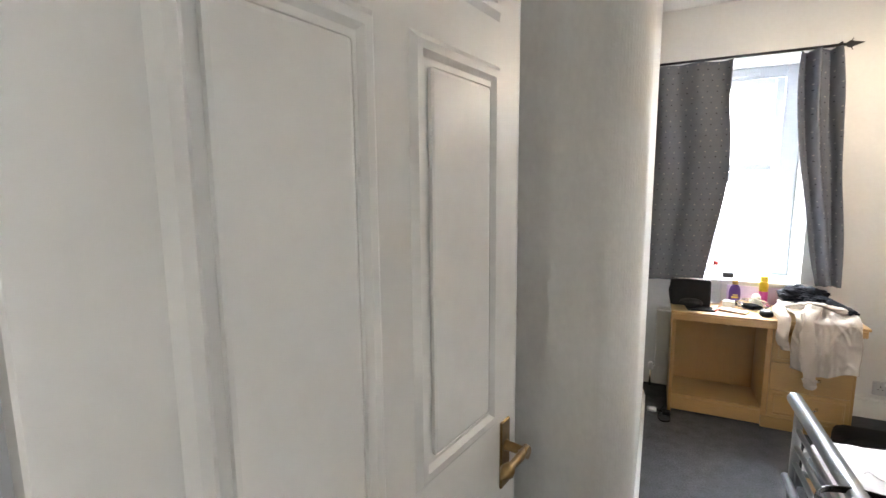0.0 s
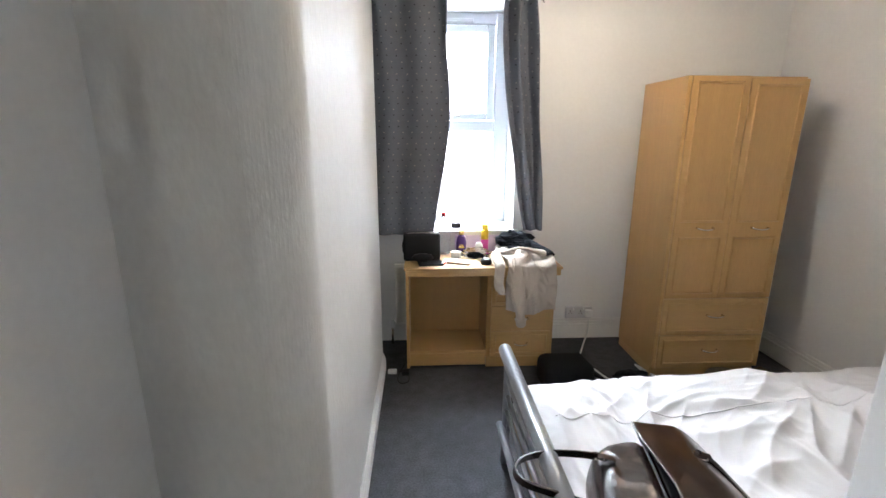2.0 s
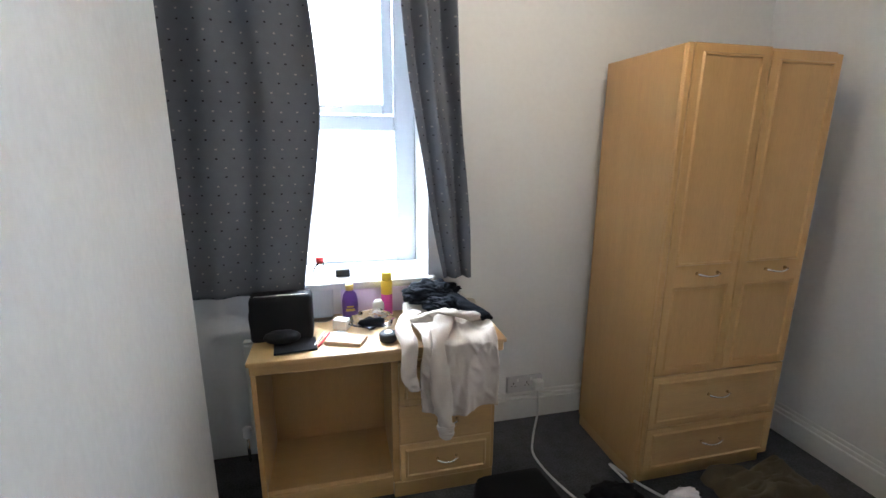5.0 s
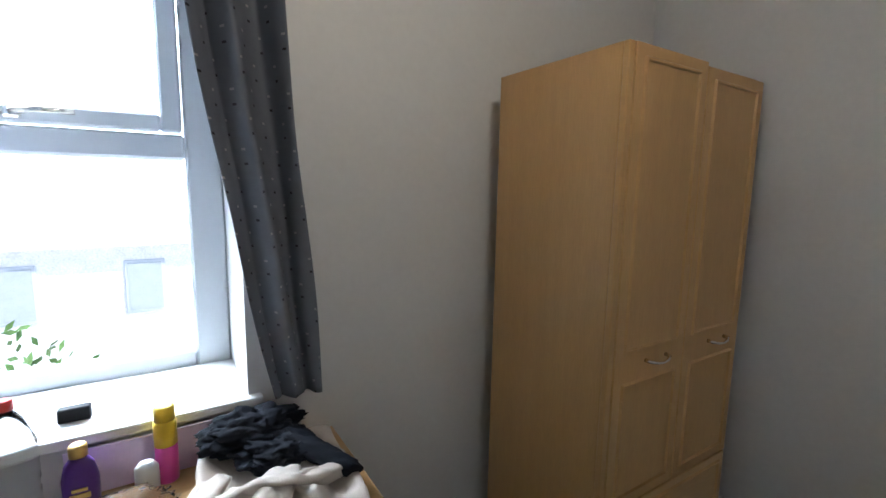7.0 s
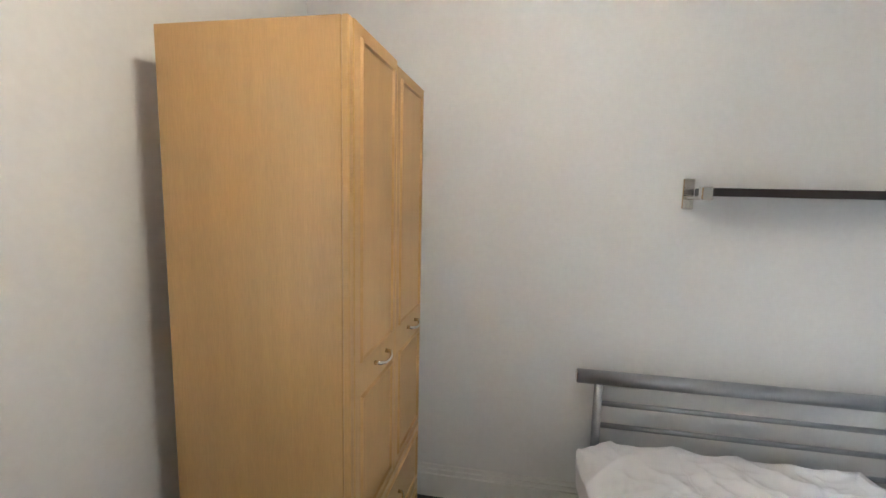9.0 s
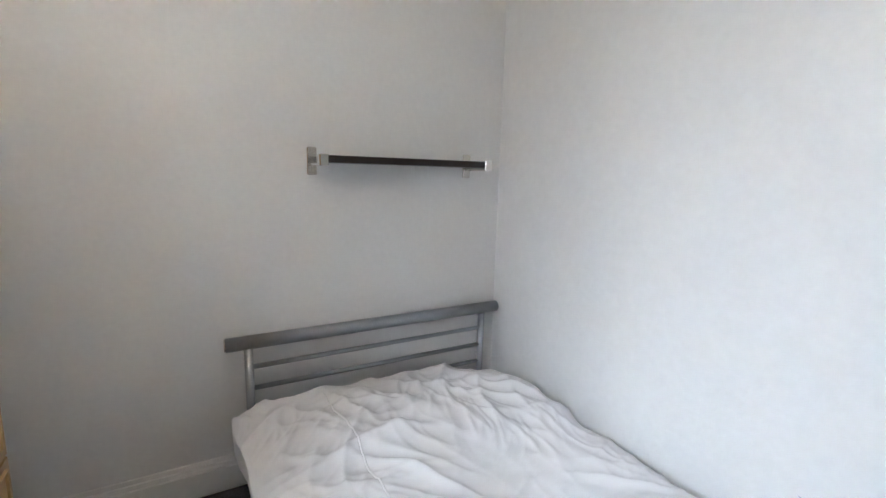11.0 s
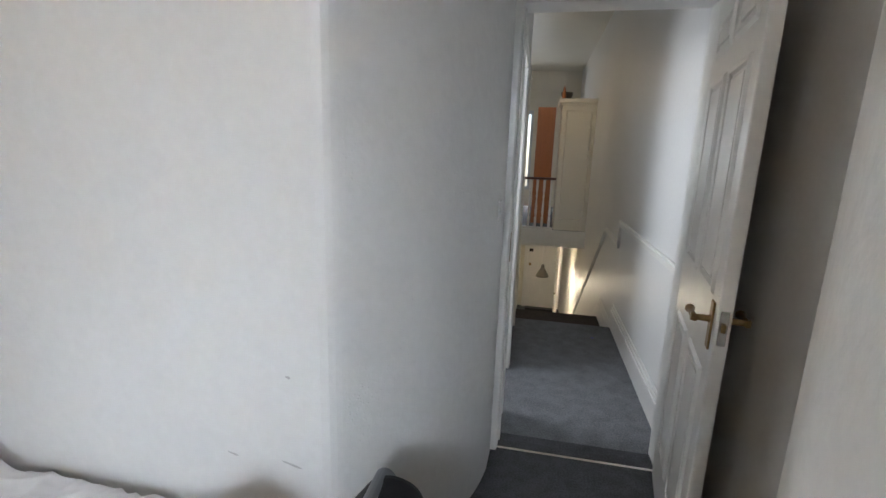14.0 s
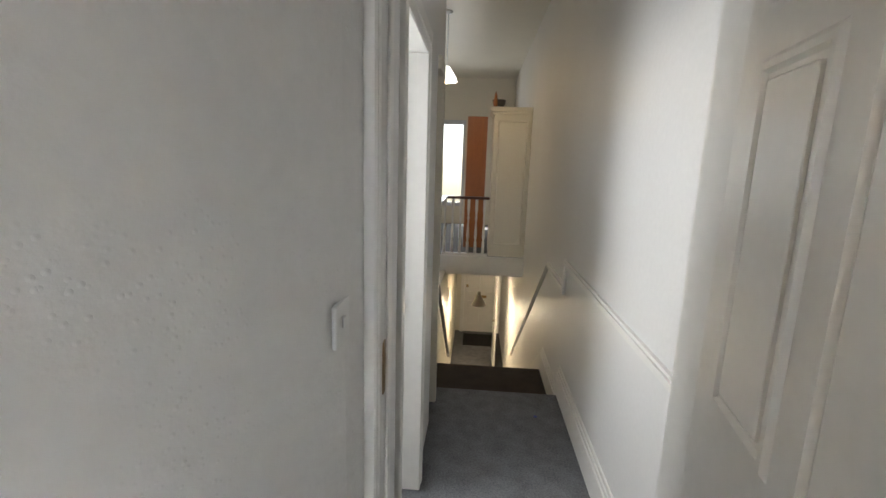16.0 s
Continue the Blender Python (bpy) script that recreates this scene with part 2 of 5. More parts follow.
def tube(points, r, seg=10, bm=None, closed=True):
    """A round bar swept along points; r may be one radius or one for each point."""
    own = bmesh.new()
    pts = [Vector(p) for p in points]
    rs = r if isinstance(r, (list, tuple)) else [r] * len(pts)
    rings, side = [], None
    for i, p in enumerate(pts):
        d = (pts[min(i + 1, len(pts) - 1)] - pts[max(i - 1, 0)]).normalized()
        if side is None:
            side = d.cross(Vector((0, 0, 1)) if abs(d.z) < 0.9 else Vector((1, 0, 0))).normalized()
        side = (side - d * side.dot(d)).normalized()
        up = d.cross(side)
        rings.append([own.verts.new(p + (side * math.cos(a) + up * math.sin(a)) * rs[i]) for a in (2 * math.pi * k / seg for k in range(seg))])
    for a, b in zip(rings, rings[1:]):
        for k in range(seg):
            own.faces.new((a[k], a[(k + 1) % seg], b[(k + 1) % seg], b[k]))
    if closed:
        own.faces.new(rings[0][::-1])
        own.faces.new(rings[-1])
    for f in own.faces:
        f.smooth = len(f.verts) == 4
    bmesh.ops.recalc_face_normals(own, faces=own.faces[:])
    return join(bm, own)


def lathe(profile, at, seg=20, bm=None, squash=1.0):
    """A turned solid: (radius, height) pairs about the upright axis at the given foot."""
    own = bmesh.new()
    rings = [[own.verts.new((at[0] + r * math.cos(2 * math.pi * k / seg), at[1] + squash * r * math.sin(2 * math.pi * k / seg), at[2] + z)) for k in range(seg)] for r, z in profile]
    for a, b in zip(rings, rings[1:]):
        for k in range(seg):
            own.faces.new((a[k], a[(k + 1) % seg], b[(k + 1) % seg], b[k])).smooth = True
    own.faces.new(rings[0][::-1])
    own.faces.new(rings[-1])
    bmesh.ops.recalc_face_normals(own, faces=own.faces[:])
    return join(bm, own)


def sheet(nu, nv, fn, uv=None):
    """A cloth surface: fn(u, v) with u and v from 0 to 1 gives a place; uv gives the size of the cloth in metres."""
    bm = bmesh.new()
    layer = bm.loops.layers.uv.new("UVMap") if uv else None
    g = [[bm.verts.new(fn(i / nu, j / nv)) for j in range(nv + 1)] for i in range(nu + 1)]
    for i in range(nu):
        for j in range(nv):
            f = bm.faces.new((g[i][j], g[i + 1][j], g[i + 1][j + 1], g[i][j + 1]))
            f.smooth = True
            if uv:
                for loop, (a, b) in zip(f.loops, ((i, j), (i + 1, j), (i + 1, j + 1), (i, j + 1))):
                    loop[layer].uv = (a / nu * uv[0], b / nv * uv[1])
    return bm


def prism(outline, z0, z1, bm=None, smooth=False):
    own = bmesh.new()
    lo, hi = [own.verts.new((x, y, z0)) for x, y in outline], [own.verts.new((x, y, z1)) for x, y in outline]
    n = len(outline)
    for k in range(n):
        own.faces.new((lo[k], lo[(k + 1) % n], hi[(k + 1) % n], hi[k])).smooth = smooth
    own.faces.new(lo[::-1])
    own.faces.new(hi)
    bmesh.ops.recalc_face_normals(own, faces=own.faces[:])
    return join(bm, own)


def blob(centre, size, amount=0.15, freq=4.0, sub=4, flat=None, seed=0.0):
    """A soft crumpled lump of cloth."""
    bm = bmesh.new()
    bmesh.ops.create_icosphere(bm, subdivisions=sub, radius=1)
    for v in bm.verts:
        p = v.co.copy()
        k = 1 + amount * noise.noise(p * freq + Vector((seed, seed, seed))) + amount * 0.6 * (1 - abs(noise.noise(p * freq * 2 + Vector((seed + 5, 0, 0)))) * 2)
        q = Vector((p.x * size[0], p.y * size[1], p.z * size[2])) * k
        if flat is not None:
            q.z = max(q.z, -flat)
        v.co = Vector(centre) + q
    for f in bm.faces:
        f.smooth = True
    return bm


def mesh_object(name, bm, material, origin=(0, 0, 0)):
    bmesh.ops.translate(bm, verts=bm.verts[:], vec=-Vector(origin))
    data = bpy.data.meshes.new(name)
    bm.to_mesh(data)
    bm.free()
    data.materials.append(material)
    return new(name, data)


def thing(name, at, label, category, group=""):
    ob = tagged(new(name), label, category, group)
    ob.location = at
    ORIGIN[ob] = Vector(at)
    return ob


def part(name, bm, material, parent, label=""):
    ob = mesh_object(name, bm, material, ORIGIN[parent])
    ob.parent = parent
    ORIGIN[ob] = ORIGIN[parent]
    return tagged(ob, label) if label else ob


def solid(name, bm, material, label, category, at=None, group=""):
    """A thing of one single mesh."""
    if at is None:
        at = Vector((sum(v.co.x for v in bm.verts) / len(bm.verts), sum(v.co.y for v in bm.verts) / len(bm.verts), min(v.co.z for v in bm.verts)))
    ob = mesh_object(name, bm, material, at)
    ob.location = at
    ORIGIN[ob] = Vector(at)
    return tagged(ob, label, category, group)


def setting(name, bm, material, label, category):
    ob = mesh_object(name, bm, material)
    ORIGIN[ob] = Vector((0, 0, 0))
    return tagged(ob, label, category, kind="structure")


def thicken(ob, t, offset=0):
    m = ob.modifiers.new("thickness", "SOLIDIFY")
    m.thickness, m.offset = t, offset
    return ob


def n3(x, y, z=0.0):
    return noise.noise(Vector((x, y, z)))


# ---- bedroom shell ----
XL, XB, XR, YB, YW, H = -0.16, 0.255, 3.06, 2.59, 5.34, 2.80
setting("floor", box(XL - 0.04, XR + 0.1, 1.5, YW + 0.36, -0.12, 0.0), CARPET, "charcoal grey carpet on the bedroom floor", "floor")
setting("ceiling", box(XL - 0.1, XR + 0.1, 1.6, YW + 0.1, H, H + 0.1), CEIL, "white painted bedroom ceiling", "ceiling")
setting("wall_east", box(XR, XR + 0.15, YB - 0.2, YW + 0.45, 0, H), WALL, "white painted wall behind the headboard", "wall")
WX0, WX1, WZ0, WZ1 = 0.36, 1.2, 0.86, 2.42
bm = box(XL, WX0, YW, YW + 0.45, 0, H)
box(WX1, XR, YW, YW + 0.45, 0, H, bm=bm)
box(WX0, WX1, YW, YW + 0.45, 0, WZ0, bm=bm)
box(WX0, WX1, YW, YW + 0.45, WZ1, H, bm=bm)
setting("wall_north", bm, WALL, "white painted window wall with a deep reveal", "wall")
setting("wall_recess", box(XL - 0.12, XL, 1.62, YW + 0.45, 0, H), WALL, "white wall at the back of the alcoves", "wall")
r = 0.13
out = [(XL, 3.1), (XB - r, 3.1)] + [(XB - r + r * math.sin(a), 3.1 + r - r * math.cos(a)) for a in (math.pi / 40 * k for k in range(1, 20))] + [(XB, 3.1 + r), (XB, 4.9), (XL, 4.9)]
setting("wall_chimney_breast", prism(out, 0, H), BREAST, "glossy woodchip chimney breast with a rounded corner", "wall")
curve = [((1 - k) ** 2 * 0.69 + 2 * k * (1 - k) * 0.735 + k * k * 1.065, (1 - k) ** 2 * 1.8 + 2 * k * (1 - k) * 2.17 + k * k * 2.55) for k in (q / 24 for q in range(25))]
out = [(0.685, 1.62)] + curve + [(1.078, 2.563), (1.092, 2.575), (1.11, 2.585), (1.135, YB), (XR, YB), (XR, YB - 0.2), (1.27, 2.35), (0.9, 1.9), (0.9, 1.62)]
setting("wall_south", prism(out, 0, H), LUMPY, "white lumpy plaster wall beside the bed and door", "wall")
# wall over and beside the door, with its lining
bm = box(-0.28, -0.15, 1.5, 1.62, 0, H)
box(0.672, 0.95, 1.5, 1.618, 0, H, bm=bm)
box(-0.15, 0.672, 1.5, 1.62, 2.48, 3.1, bm=bm)
setting("wall_doorway", bm, WALL, "white wall round the bedroom doorway", "wall")
frame1 = setting("door_frame_1", box(-0.15, -0.11, 1.49, 1.64, 0, 2.21, 0.004), GLOSS, "white gloss door lining with a head", "door frame")
part("jamb", box(0.652, 0.672, 1.49, 1.64, 0, 2.21, 0.004), GLOSS, frame1)
part("head", box(-0.11, 0.652, 1.49, 1.64, 2.10, 2.20, 0.004), GLOSS, frame1)
part("stop", box(0.644, 0.652, 1.53, 1.57, 0, 2.10, 0.002), GLOSS, frame1)
part("architrave", box(0.655, 0.70, 1.64, 1.662, 0, 2.26, 0.006), GLOSS, frame1)
part("top_architrave", box(-0.155, 0.655, 1.64, 1.662, 2.2, 2.26, 0.006), GLOSS, frame1)
part("transom_panel", box(-0.15, 0.672, 1.55, 1.57, 2.26, 2.48), GLOSS, frame1, "small fanlight panel over the door")
part("strike_plate", box(0.6485, 0.6515, 1.585, 1.61, 0.98, 1.12), BRASS, frame1)
part("threshold_strip", box(-0.11, 0.652, 1.622, 1.638, 0.0, 0.005, 0.0015), CHROME, frame1, "thin metal threshold strip")


def skirting(name, x0, y0, x1, y1, nx, ny, h=0.165, t=0.02, z=0.0, label="white painted moulded skirting board"):
    """A moulded skirting along a line, standing off the wall on the side of the normal."""
    ob = None
    for k, (a, b, w) in enumerate(((0, h * 0.72, t), (h * 0.72, h * 0.86, t * 0.7), (h * 0.86, h, t * 0.42))):
        q = box(min(x0, x1, x0 + nx * w, x1 + nx * w), max(x0, x1, x0 + nx * w, x1 + nx * w), min(y0, y1, y0 + ny * w, y1 + ny * w), max(y0, y1, y0 + ny * w, y1 + ny * w), z + a, z + b, 0.003)
        ob = join(ob, q) if ob else q
    return setting(name, ob, GLOSS, label, "skirting")


skirting("baseboard_north", 1.0, YW, XR - 0.02, YW, 0, -1)
skirting("baseboard_east", XR, YB, XR, YW, -1, 0)
skirting("baseboard_breast", XB, 3.16, XB, 4.9, 1, 0, h=0.12)
skirting("baseboard_south", 1.12, YB, XR - 0.02, YB, 0, 1)

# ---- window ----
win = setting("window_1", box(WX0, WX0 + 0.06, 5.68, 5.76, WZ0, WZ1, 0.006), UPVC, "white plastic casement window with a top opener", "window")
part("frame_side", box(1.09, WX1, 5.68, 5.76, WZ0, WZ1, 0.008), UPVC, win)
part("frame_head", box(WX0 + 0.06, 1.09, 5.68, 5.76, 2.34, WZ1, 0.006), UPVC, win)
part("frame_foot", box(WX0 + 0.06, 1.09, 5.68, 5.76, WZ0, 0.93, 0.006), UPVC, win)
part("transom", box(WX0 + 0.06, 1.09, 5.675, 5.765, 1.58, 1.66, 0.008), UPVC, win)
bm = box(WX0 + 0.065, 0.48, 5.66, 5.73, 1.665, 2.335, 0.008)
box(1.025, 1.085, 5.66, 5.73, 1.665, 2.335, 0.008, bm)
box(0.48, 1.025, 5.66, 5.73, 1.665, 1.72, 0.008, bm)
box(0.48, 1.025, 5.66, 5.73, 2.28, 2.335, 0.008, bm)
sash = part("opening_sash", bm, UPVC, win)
bm = box(0.66, 0.70, 5.635, 5.66, 1.675, 1.71, 0.006)
tube([(0.68, 5.625, 1.69), (0.74, 5.618, 1.70), (0.82, 5.618, 1.70)], 0.01, bm=bm)
part("window_handle", bm, CHROME, sash)
g = part("pane", box(0.48, 1.025, 5.70, 5.704, 1.72, 2.28), GLASS, win)
g.visible_shadow = False
g = part("pane", box(WX0 + 0.06, 1.09, 5.70, 5.704, 0.93, 1.58), GLASS, win)
g.visible_shadow = False
part("window_sill", box(WX0 - 0.04, WX1 + 0.04, 5.31, 5.68, WZ0 - 0.012, WZ0 + 0.018, 0.008, seg=2), GLOSS, win)
tv = thing("trickle_vent", (0.75, 5.67, 2.35), "white slotted vent on the window head", "vent")
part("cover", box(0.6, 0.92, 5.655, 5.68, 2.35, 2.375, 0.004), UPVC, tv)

# ---- curtains ----
rod = thing("curtain_rod", (0.7, 5.25, 2.41), "black iron curtain rod with leaf-shaped ends", "curtain rod")
part("pole", tube([(0.0, 5.25, 2.415), (1.29, 5.25, 2.415)], 0.009), BLACKIRON, rod)
bm = tube([(1.29, 5.25, 2.415), (1.31, 5.25, 2.415), (1.335, 5.25, 2.415), (1.38, 5.25, 2.418)], [0.01, 0.022, 0.014, 0.002])
tube([(1.30, 5.25, 2.40), (1.325, 5.25, 2.45)], [0.008, 0.002], bm=bm)
tube([(1.30, 5.25, 2.43), (1.325, 5.25, 2.38)], [0.008, 0.002], bm=bm)
part("finial", bm, BLACKIRON, rod)
for x in (0.05, 1.27):
    bm = tube([(x, 5.34, 2.43), (x, 5.25, 2.43), (x, 5.25, 2.40)], 0.006)
    part("bracket", bm, BLACKIRON, rod)


def curtain(left, right, z0, z1, folds, amp, seed, label):
    def fn(u, v):
        z = z0 + (z1 - z0) * v
        a, b = left(v), right(v)
        f = math.sin(u * folds * 2 * math.pi + 1.3 * n3(u * 3, v * 1.2, seed)) * amp * (0.5 + 0.7 * v) + 0.02 * n3(u * 2.5 + seed, v * 2.2)
        return (a + (b - a) * u + 0.012 * n3(u * 6, v * 3, seed + 3), 5.245 + f, z + 0.012 * n3(u * 5, 0, seed) * (1 - v))
    ob = solid("curtain", sheet(90, 70, fn, (right(0.5) - left(0.5) + 0.18, z1 - z0)), CURTAIN, label, "curtain", (left(0.5), 5.245, z0), "curtains at the window")
    return thicken(ob, 0.003)


curtain(lambda v: 0.12, lambda v: 0.61 + 0.11 * math.sin(min(1, v * 1.25) * math.pi * 0.62) - 0.03 * max(0, v - 0.55), 0.865, 2.40, 2.6, 0.018, 1.0, "grey patterned curtain hanging over the window's edge")
curtain(lambda v: 1.07 + 0.19 * (1 - v) ** 1.8 + 0.01 * math.sin(v * 6), lambda v: 1.265 + 0.125 * (1 - v) ** 0.9, 0.89, 2.40, 1.7, 0.045, 7.0, "grey patterned curtain drawn back in narrow folds")


# ---- handles ----
def bow_handle(x, y, z, w=0.085, bm=None):
    pts = [(x - w / 2, y, z), (x - w / 2, y - 0.016, z - 0.001), (x - w / 4, y - 0.026, z - 0.006), (x, y - 0.028, z - 0.008), (x + w / 4, y - 0.026, z - 0.006), (x + w / 2, y - 0.016, z - 0.001), (x + w / 2, y, z)]
    return tube(pts, [0.007, 0.0055, 0.0045, 0.004, 0.0045, 0.0055, 0.007], 8, bm)


def ring(x0, x1, z0, z1, w, d, place):
    """One mitred bead round a panel; place(a, depth, c) puts it into the world."""
    bm = bmesh.new()
    loops = []
    for k, h in ((0, 0), (w * 0.35, d), (w * 0.75, d), (w, 0)):
        loops.append([bm.verts.new(place(a, h, c)) for a, c in ((x0 + k, z0 + k), (x1 - k, z0 + k), (x1 - k, z1 - k), (x0 + k, z1 - k))])
    for p, q in zip(loops, loops[1:] + loops[:1]):
        for k in range(4):
            bm.faces.new((p[k], p[(k + 1) % 4], q[(k + 1) % 4], q[k]))
    bmesh.ops.recalc_face_normals(bm, faces=bm.faces[:])
    return bm


def beads(ob, material, x0, x1, y, panels, rim):
    for a, b in panels:
        part("moulding", ring(x0 + rim, x1 - rim, a, b, 0.013, 0.007, lambda p, h, q: (p, y - h, q)), material, ob)


def framed_front(x0, x1, y, z0, z1, panels, t=0.018, rim=0.05):
    """A drawer or door front at y, facing -y, with a thin raised bead round each panel."""
    bm = box(x0, x1, y, y + t, z0, z1, 0.002)
    return bm


# ---- desk ----
DX0, DX1, DY0, DY1, DT = 0.414, 1.443, 4.89, 5.315, 0.72
desk = thing("desk", (0.93, 5.1, 0), "beech laminate desk with three drawers under the window", "desk")
part("desktop", box(DX0 - 0.006, DX1 + 0.006, DY0 - 0.012, DY1 + 0.005, DT - 0.018, DT, 0.005, seg=2), BEECH_H, desk)
part("apron", box(DX0 + 0.002, DX1 - 0.002, DY0, DY0 + 0.02, DT - 0.062, DT - 0.019, 0.004), BEECH_H, desk)
part("side_panel", box(DX0 + 0.004, DX0 + 0.024, DY0 + 0.005, DY1 - 0.055, 0, DT - 0.019, 0.002), BEECH, desk)
part("back_panel", box(DX0 + 0.025, 0.955, DY1 - 0.07, DY1 - 0.055, 0.09, DT - 0.02), BEECH, desk)
part("foot_shelf", box(DX0 + 0.025, 0.955, DY0 + 0.02, DY1 - 0.07, 0.105, 0.122), BEECH_H, desk)
part("kick_board", box(DX0 + 0.025, 0.955, DY0 + 0.012, DY0 + 0.03, 0.015, 0.104, 0.002), BEECH_H, desk)
part("pedestal", box(0.955, DX1 - 0.03, DY0 + 0.012, DY1, 0.075, DT - 0.062, 0.002), BEECH, desk)
part("plinth", box(0.959, DX1 - 0.034, DY0 + 0.008, DY1 - 0.01, 0, 0.074, 0.002), BEECH_H, desk)
for k, (a, b) in enumerate(((0.085, 0.265), (0.27, 0.45), (0.455, 0.655))):
    d = part("drawer", framed_front(0.985, DX1 - 0.05, DY0 - 0.006, a, b, [(a + 0.02, b - 0.02)] if k != 1 else [], rim=0.022), BEECH_H, desk)
    beads(d, BEECH_H, 0.985, DX1 - 0.05, DY0 - 0.006, [(a + 0.02, b - 0.02)] if k != 1 else [], 0.022)
    part("handle", bow_handle(1.19, DY0 - 0.012, (a + b) / 2 + 0.01), CHROME, d)

# ---- wardrobe ----
W0, W1, WY0, WY1, WT = 2.03, 2.745, 4.705, 5.215, 1.885
ward = thing("wardrobe", (2.39, 4.99, 0), "tall beech laminate wardrobe with two doors and drawers", "wardrobe")
part("carcass", box(W0, W1, WY0 + 0.022, WY1, 0.06, WT, 0.002), BEECH, ward)
part("plinth", box(W0 + 0.004, W1 - 0.004, WY0 + 0.035, WY1 - 0.01, 0, 0.06), BEECH_H, ward)
part("corner_post", box(W0 - 0.001, W0 + 0.024, WY0 + 0.002, WY0 + 0.0215, 0.06, WT, 0.003), BEECH, ward)
mid = (W0 + W1) / 2 + 0.012
for x0, x1, top in ((W0 + 0.026, mid - 0.002, WT), (mid + 0.002, W1, WT - 0.012)):
    d = part("door", framed_front(x0, x1, WY0, 0.555, top, [(0.585, 0.955), (1.045, top - 0.03)], rim=0.035), BEECH, ward)
    beads(d, BEECH, x0, x1, WY0, [(0.585, 0.955), (1.045, top - 0.03)], 0.035)
    part("handle", bow_handle((x0 + x1) / 2 + 0.02, WY0 - 0.002, 1.01, 0.1), CHROME, d)
for a, b in ((0.07, 0.295), (0.30, 0.548)):
    d = part("drawer", framed_front(W0 + 0.026, W1, WY0, a, b, [(a + 0.025, b - 0.025)], rim=0.03), BEECH_H, ward)
    beads(d, BEECH_H, W0 + 0.026, W1, WY0, [(a + 0.025, b - 0.025)], 0.03)
    part("handle", bow_handle(2.40, WY0 - 0.002, (a + b) / 2 + 0.015, 0.1), CHROME, d)

# ---- bed ----
BX0, BX1, BY0, BY1 = 0.917, 2.985, 2.66, 4.055
bed = thing("bed_frame", (1.95, 3.34, 0), "silver painted tubular metal double bed frame", "bed")
for x, top, rails, n in ((BX1, 0.715, (0.60, 0.50, 0.40, 0.30), "headboard"), (BX0, 0.558, (0.45, 0.37, 0.29), "footboard")):
    board = part(n, tube([(x, BY0 - 0.03, top), (x, BY1, top)], 0.031, 16), SILVER, bed)
    for y in (BY0 + 0.07, BY1 - 0.09):
        bm = tube([(x, y, 0), (x, y, top - 0.02)], 0.019, 12)
        part("post", bm, SILVER, board)
    for z in rails:
        part("rail", tube([(x, BY0 + 0.07, z), (x, BY1 - 0.09, z)], 0.0115, 10), SILVER, board)
    part("end_cap", tube([(x, BY1, top), (x, BY1 + 0.006, top)], 0.0275, 16), CHROME, board)
for y in (BY0 + 0.09, BY1 - 0.11):
    part("side_rail", box(BX0, BX1, y - 0.012, y + 0.012, 0.19, 0.26, 0.004), SILVER, bed)
part("foot_cross_bar", tube([(BX0 - 0.025, BY0 + 0.05, 0.2), (BX0 - 0.025, BY1 - 0.07, 0.2)], 0.018, 12), SILVER, bed)
part("slat_base", box(BX0 + 0.03, BX1 - 0.03, BY0 + 0.11, BY1 - 0.13, 0.225, 0.245), BEECH_H, bed)
solid("mattress", box(BX0 + 0.04, BX1 - 0.05, BY0 + 0.09, BY1 - 0.09, 0.246, 0.345, 0.035, seg=3), MATTRESS, "grey mattress on the metal bed frame", "mattress")


def ridge(q, p):
    """A crease profile: 1 on the crest, falling quickly to 0."""
    return max(0.0, 1 - 2.2 * abs(q)) ** p


def fold(x, y, s):
    """Height of pulled creases running several ways across a cloth."""
    wx, wy = n3(x * 1.6, y * 1.6, s), n3(x * 1.6 + 7, y * 1.6, s + 3)
    h = 0.045 * n3(x * 1.3 + s, y * 1.3, s)
    for ang, f, lng, amp, k in ((24, 4.4, 1.3, 0.036, 1), (70, 5.2, 1.5, 0.026, 2), (-38, 6.3, 1.8, 0.028, 3), (5, 9.5, 2.8, 0.012, 4), (-72, 10.5, 3.0, 0.009, 5), (45, 17, 5.0, 0.008, 6)):
        c, d = math.cos(radians(ang)), math.sin(radians(ang))
        a, b = (x + 0.22 * wx) * c + (y + 0.22 * wy) * d, -(x + 0.22 * wx) * d + (y + 0.22 * wy) * c
        mask = min(1.0, max(0.0, 0.45 + 1.6 * n3(x * 2.1 + 11 * k, y * 2.1, s + k)))
        h += amp * mask * ridge(n3(a * f, b * lng, s + 5 * k), 1.6)
    return h - 0.035


